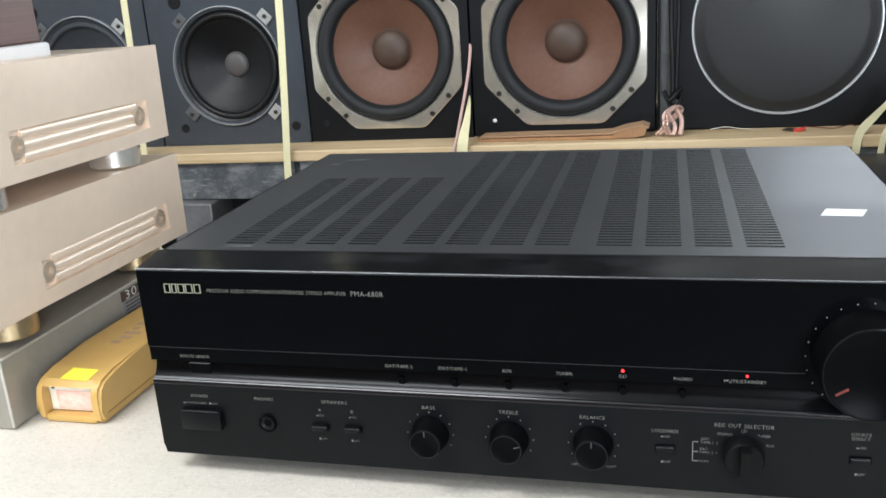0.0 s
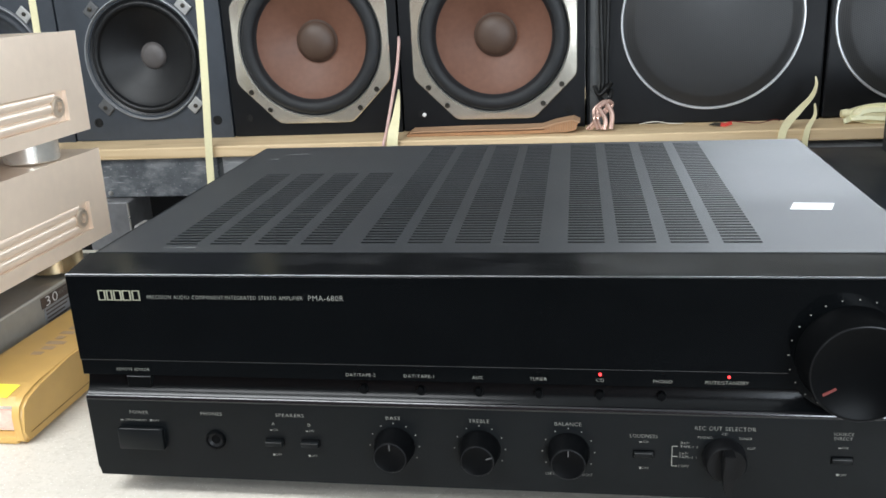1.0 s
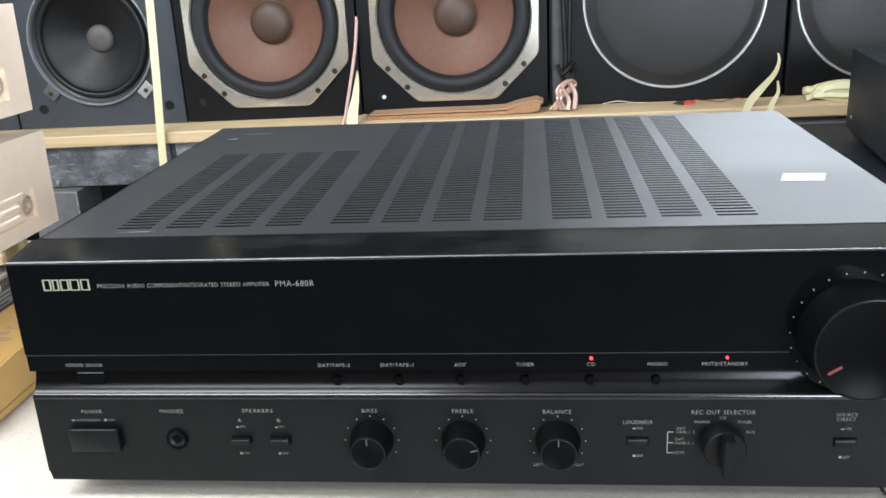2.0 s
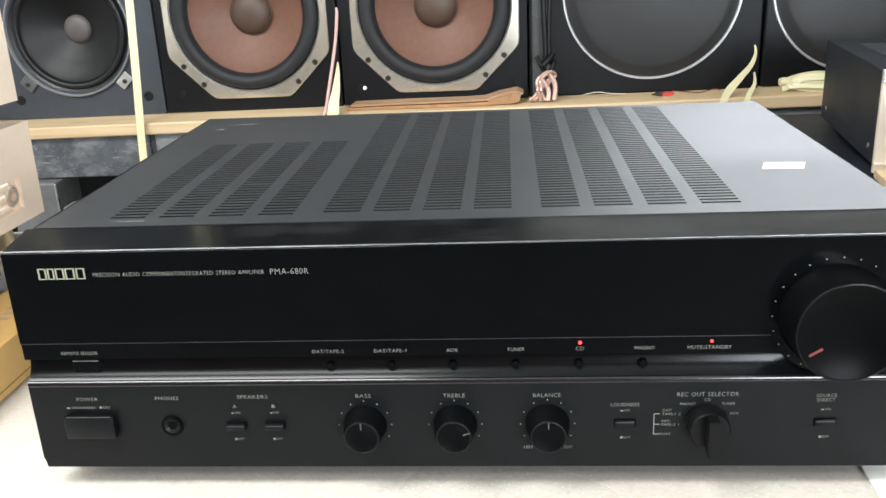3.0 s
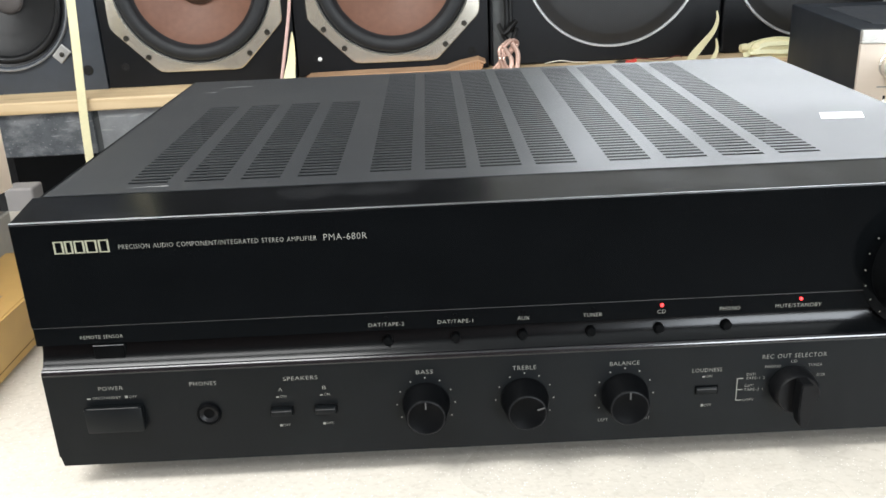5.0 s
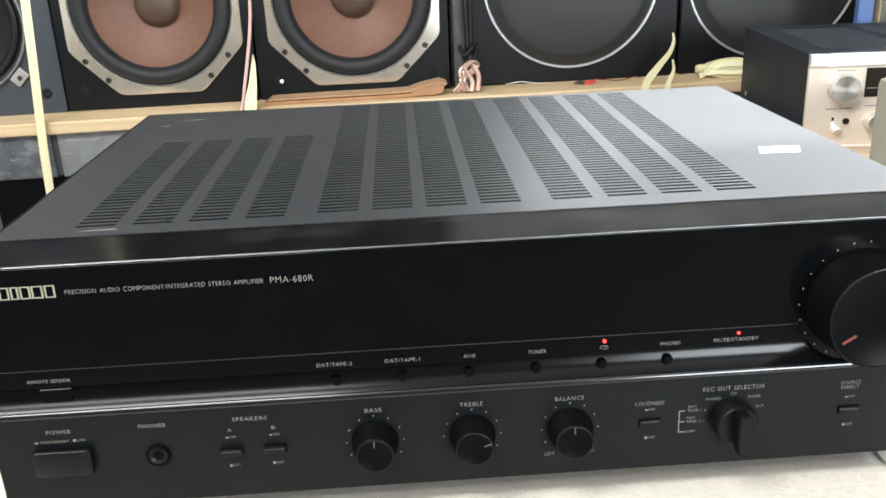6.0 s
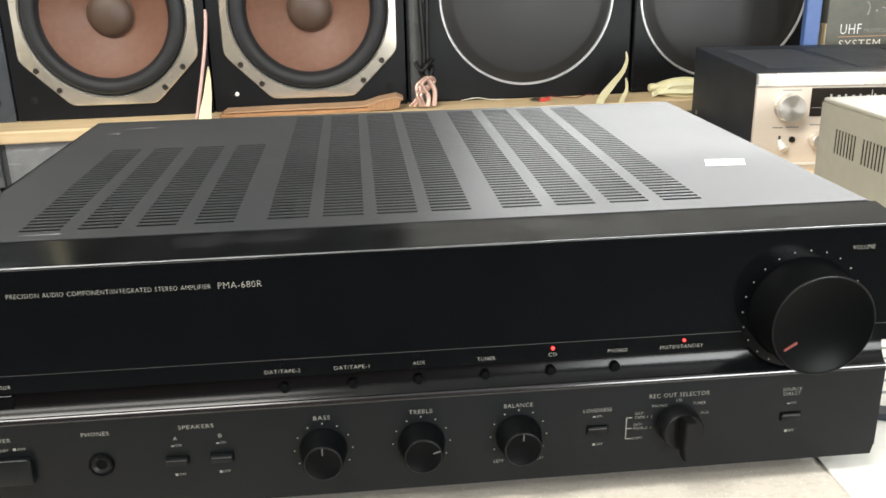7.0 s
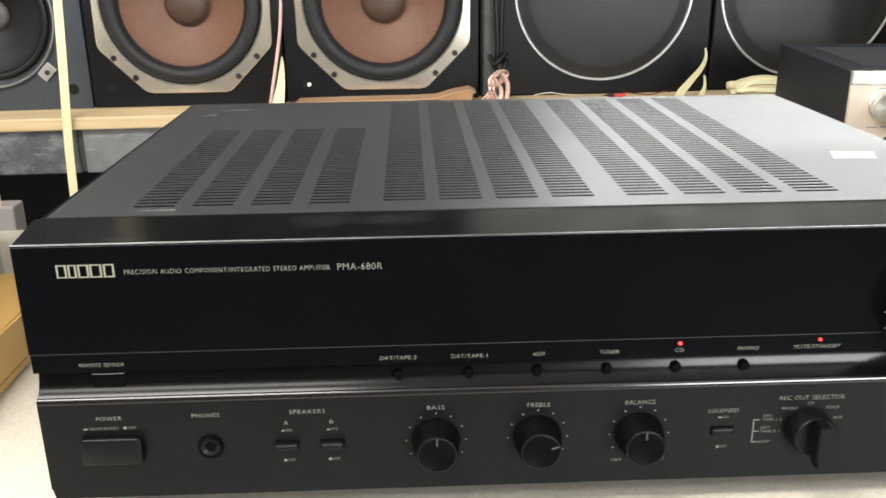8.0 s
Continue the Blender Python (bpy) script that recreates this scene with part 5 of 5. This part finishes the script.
box(0.0, 0.0007, 0.0, edge, bot, top, bm=bm)
part("side_panel", bm, "beige", bx, "beige side panel with ventilation slots")
part("back", box(0.0, 0.302, 0.3735, 0.3758, 0.004, 0.1035), "beige", bx)
for fx in (0.03, 0.27):
    for fy in (0.03, 0.34):
        part("foot", lathe([(0, 0), (0.01, 0), (0.01, 0.004), (0, 0.004)], fx, fy, 0, axis="z", seg=16), "knob_black", bx)

bk = thing("blue_binder", 0.9005, 1.0, -0.0204, "upright blue plastic folder standing behind the tuner", "folder")
part("body", box(-0.008, 0.0165, -0.005, 0.008, 0, 0.30, 0.002), "blue", bk)
part("spine_label", box(0.001, 0.009, -0.0056, -0.005, 0.105, 0.117), "label_grey", bk)
cbx = thing("carton", 1.09, 1.0, -0.0204, "dark printed carton of a radio microphone set", "carton")
part("body", box(-0.163, 0.17, -0.006, 0.04, 0, 0.30, 0.0015), "carton_dark", cbx)
part("edge", box(-0.1648, -0.163, -0.006, 0.012, 0, 0.149), "carton_kraft", cbx, "worn kraft edge")
lettering("UHF", -0.123, -0.0064, 0.1400, 0.034, 0.0150, "label_white", cbx)
lettering("PROFESSIONAL", -0.068, -0.0064, 0.1370, 0.066, 0.0058, "label_grey", cbx)
lettering("SYSTEM", -0.106, -0.0064, 0.1165, 0.068, 0.0135, "cream", cbx)
part("print_line", box(-0.142, -0.02, -0.0066, -0.006, 0.1280, 0.1287), "orange", cbx)
part("picture_arc", tube([(-0.1015, -0.0061, 0.1815), (-0.0975, -0.0061, 0.1765), (-0.0960, -0.0061, 0.1700), (-0.0985, -0.0061, 0.1610)], 0.0014), "pale_grey", cbx, "pale curved highlight of the printed picture")
part("picture_patch", box(-0.0855, -0.0825, -0.0066, -0.006, 0.1650, 0.1685), "pale_grey", cbx)
part("picture_patch", tube([(-0.0755, -0.0061, 0.1715), (-0.0700, -0.0061, 0.1700), (-0.0640, -0.0061, 0.1650)], 0.0011), "pale_grey", cbx)
part("picture_patch", box(-0.140, -0.113, -0.0066, -0.006, 0.1885, 0.235), "label_grey", cbx)
part("picture_patch", box(-0.062, 0.02, -0.0066, -0.006, 0.1840, 0.235), "orange", cbx, "warm orange part of the printed picture")

# papers and a strap to the right of the amplifier
pp = part("paper_sheet", box(0, 0.205, 0, 0.29, 0.0, 0.0010, 0.0003, 1), "paper")
pp.matrix_basis = pose(0.4135, -0.088, 0.0054, 0, 0, -1.5)
tagged(pp, "white printed paper sheet lying on the table beside the amplifier", "paper")
for k in range(9):
    part("print_bar", box(0.065, 0.175 - 0.01 * (k % 3), 0.15 + 0.014 * k, 0.153 + 0.014 * k, 0.0010, 0.0011), "label_grey", pp)
st = part("dark_strip", box(0, 0.11, 0, 0.012, 0.0, 0.004, 0.001), "tuner_black")
st.matrix_basis = pose(0.449, 0.053, 0.0066, 0, 0, -24)
tagged(st, "narrow dark plastic strip lying on the table", "strip")
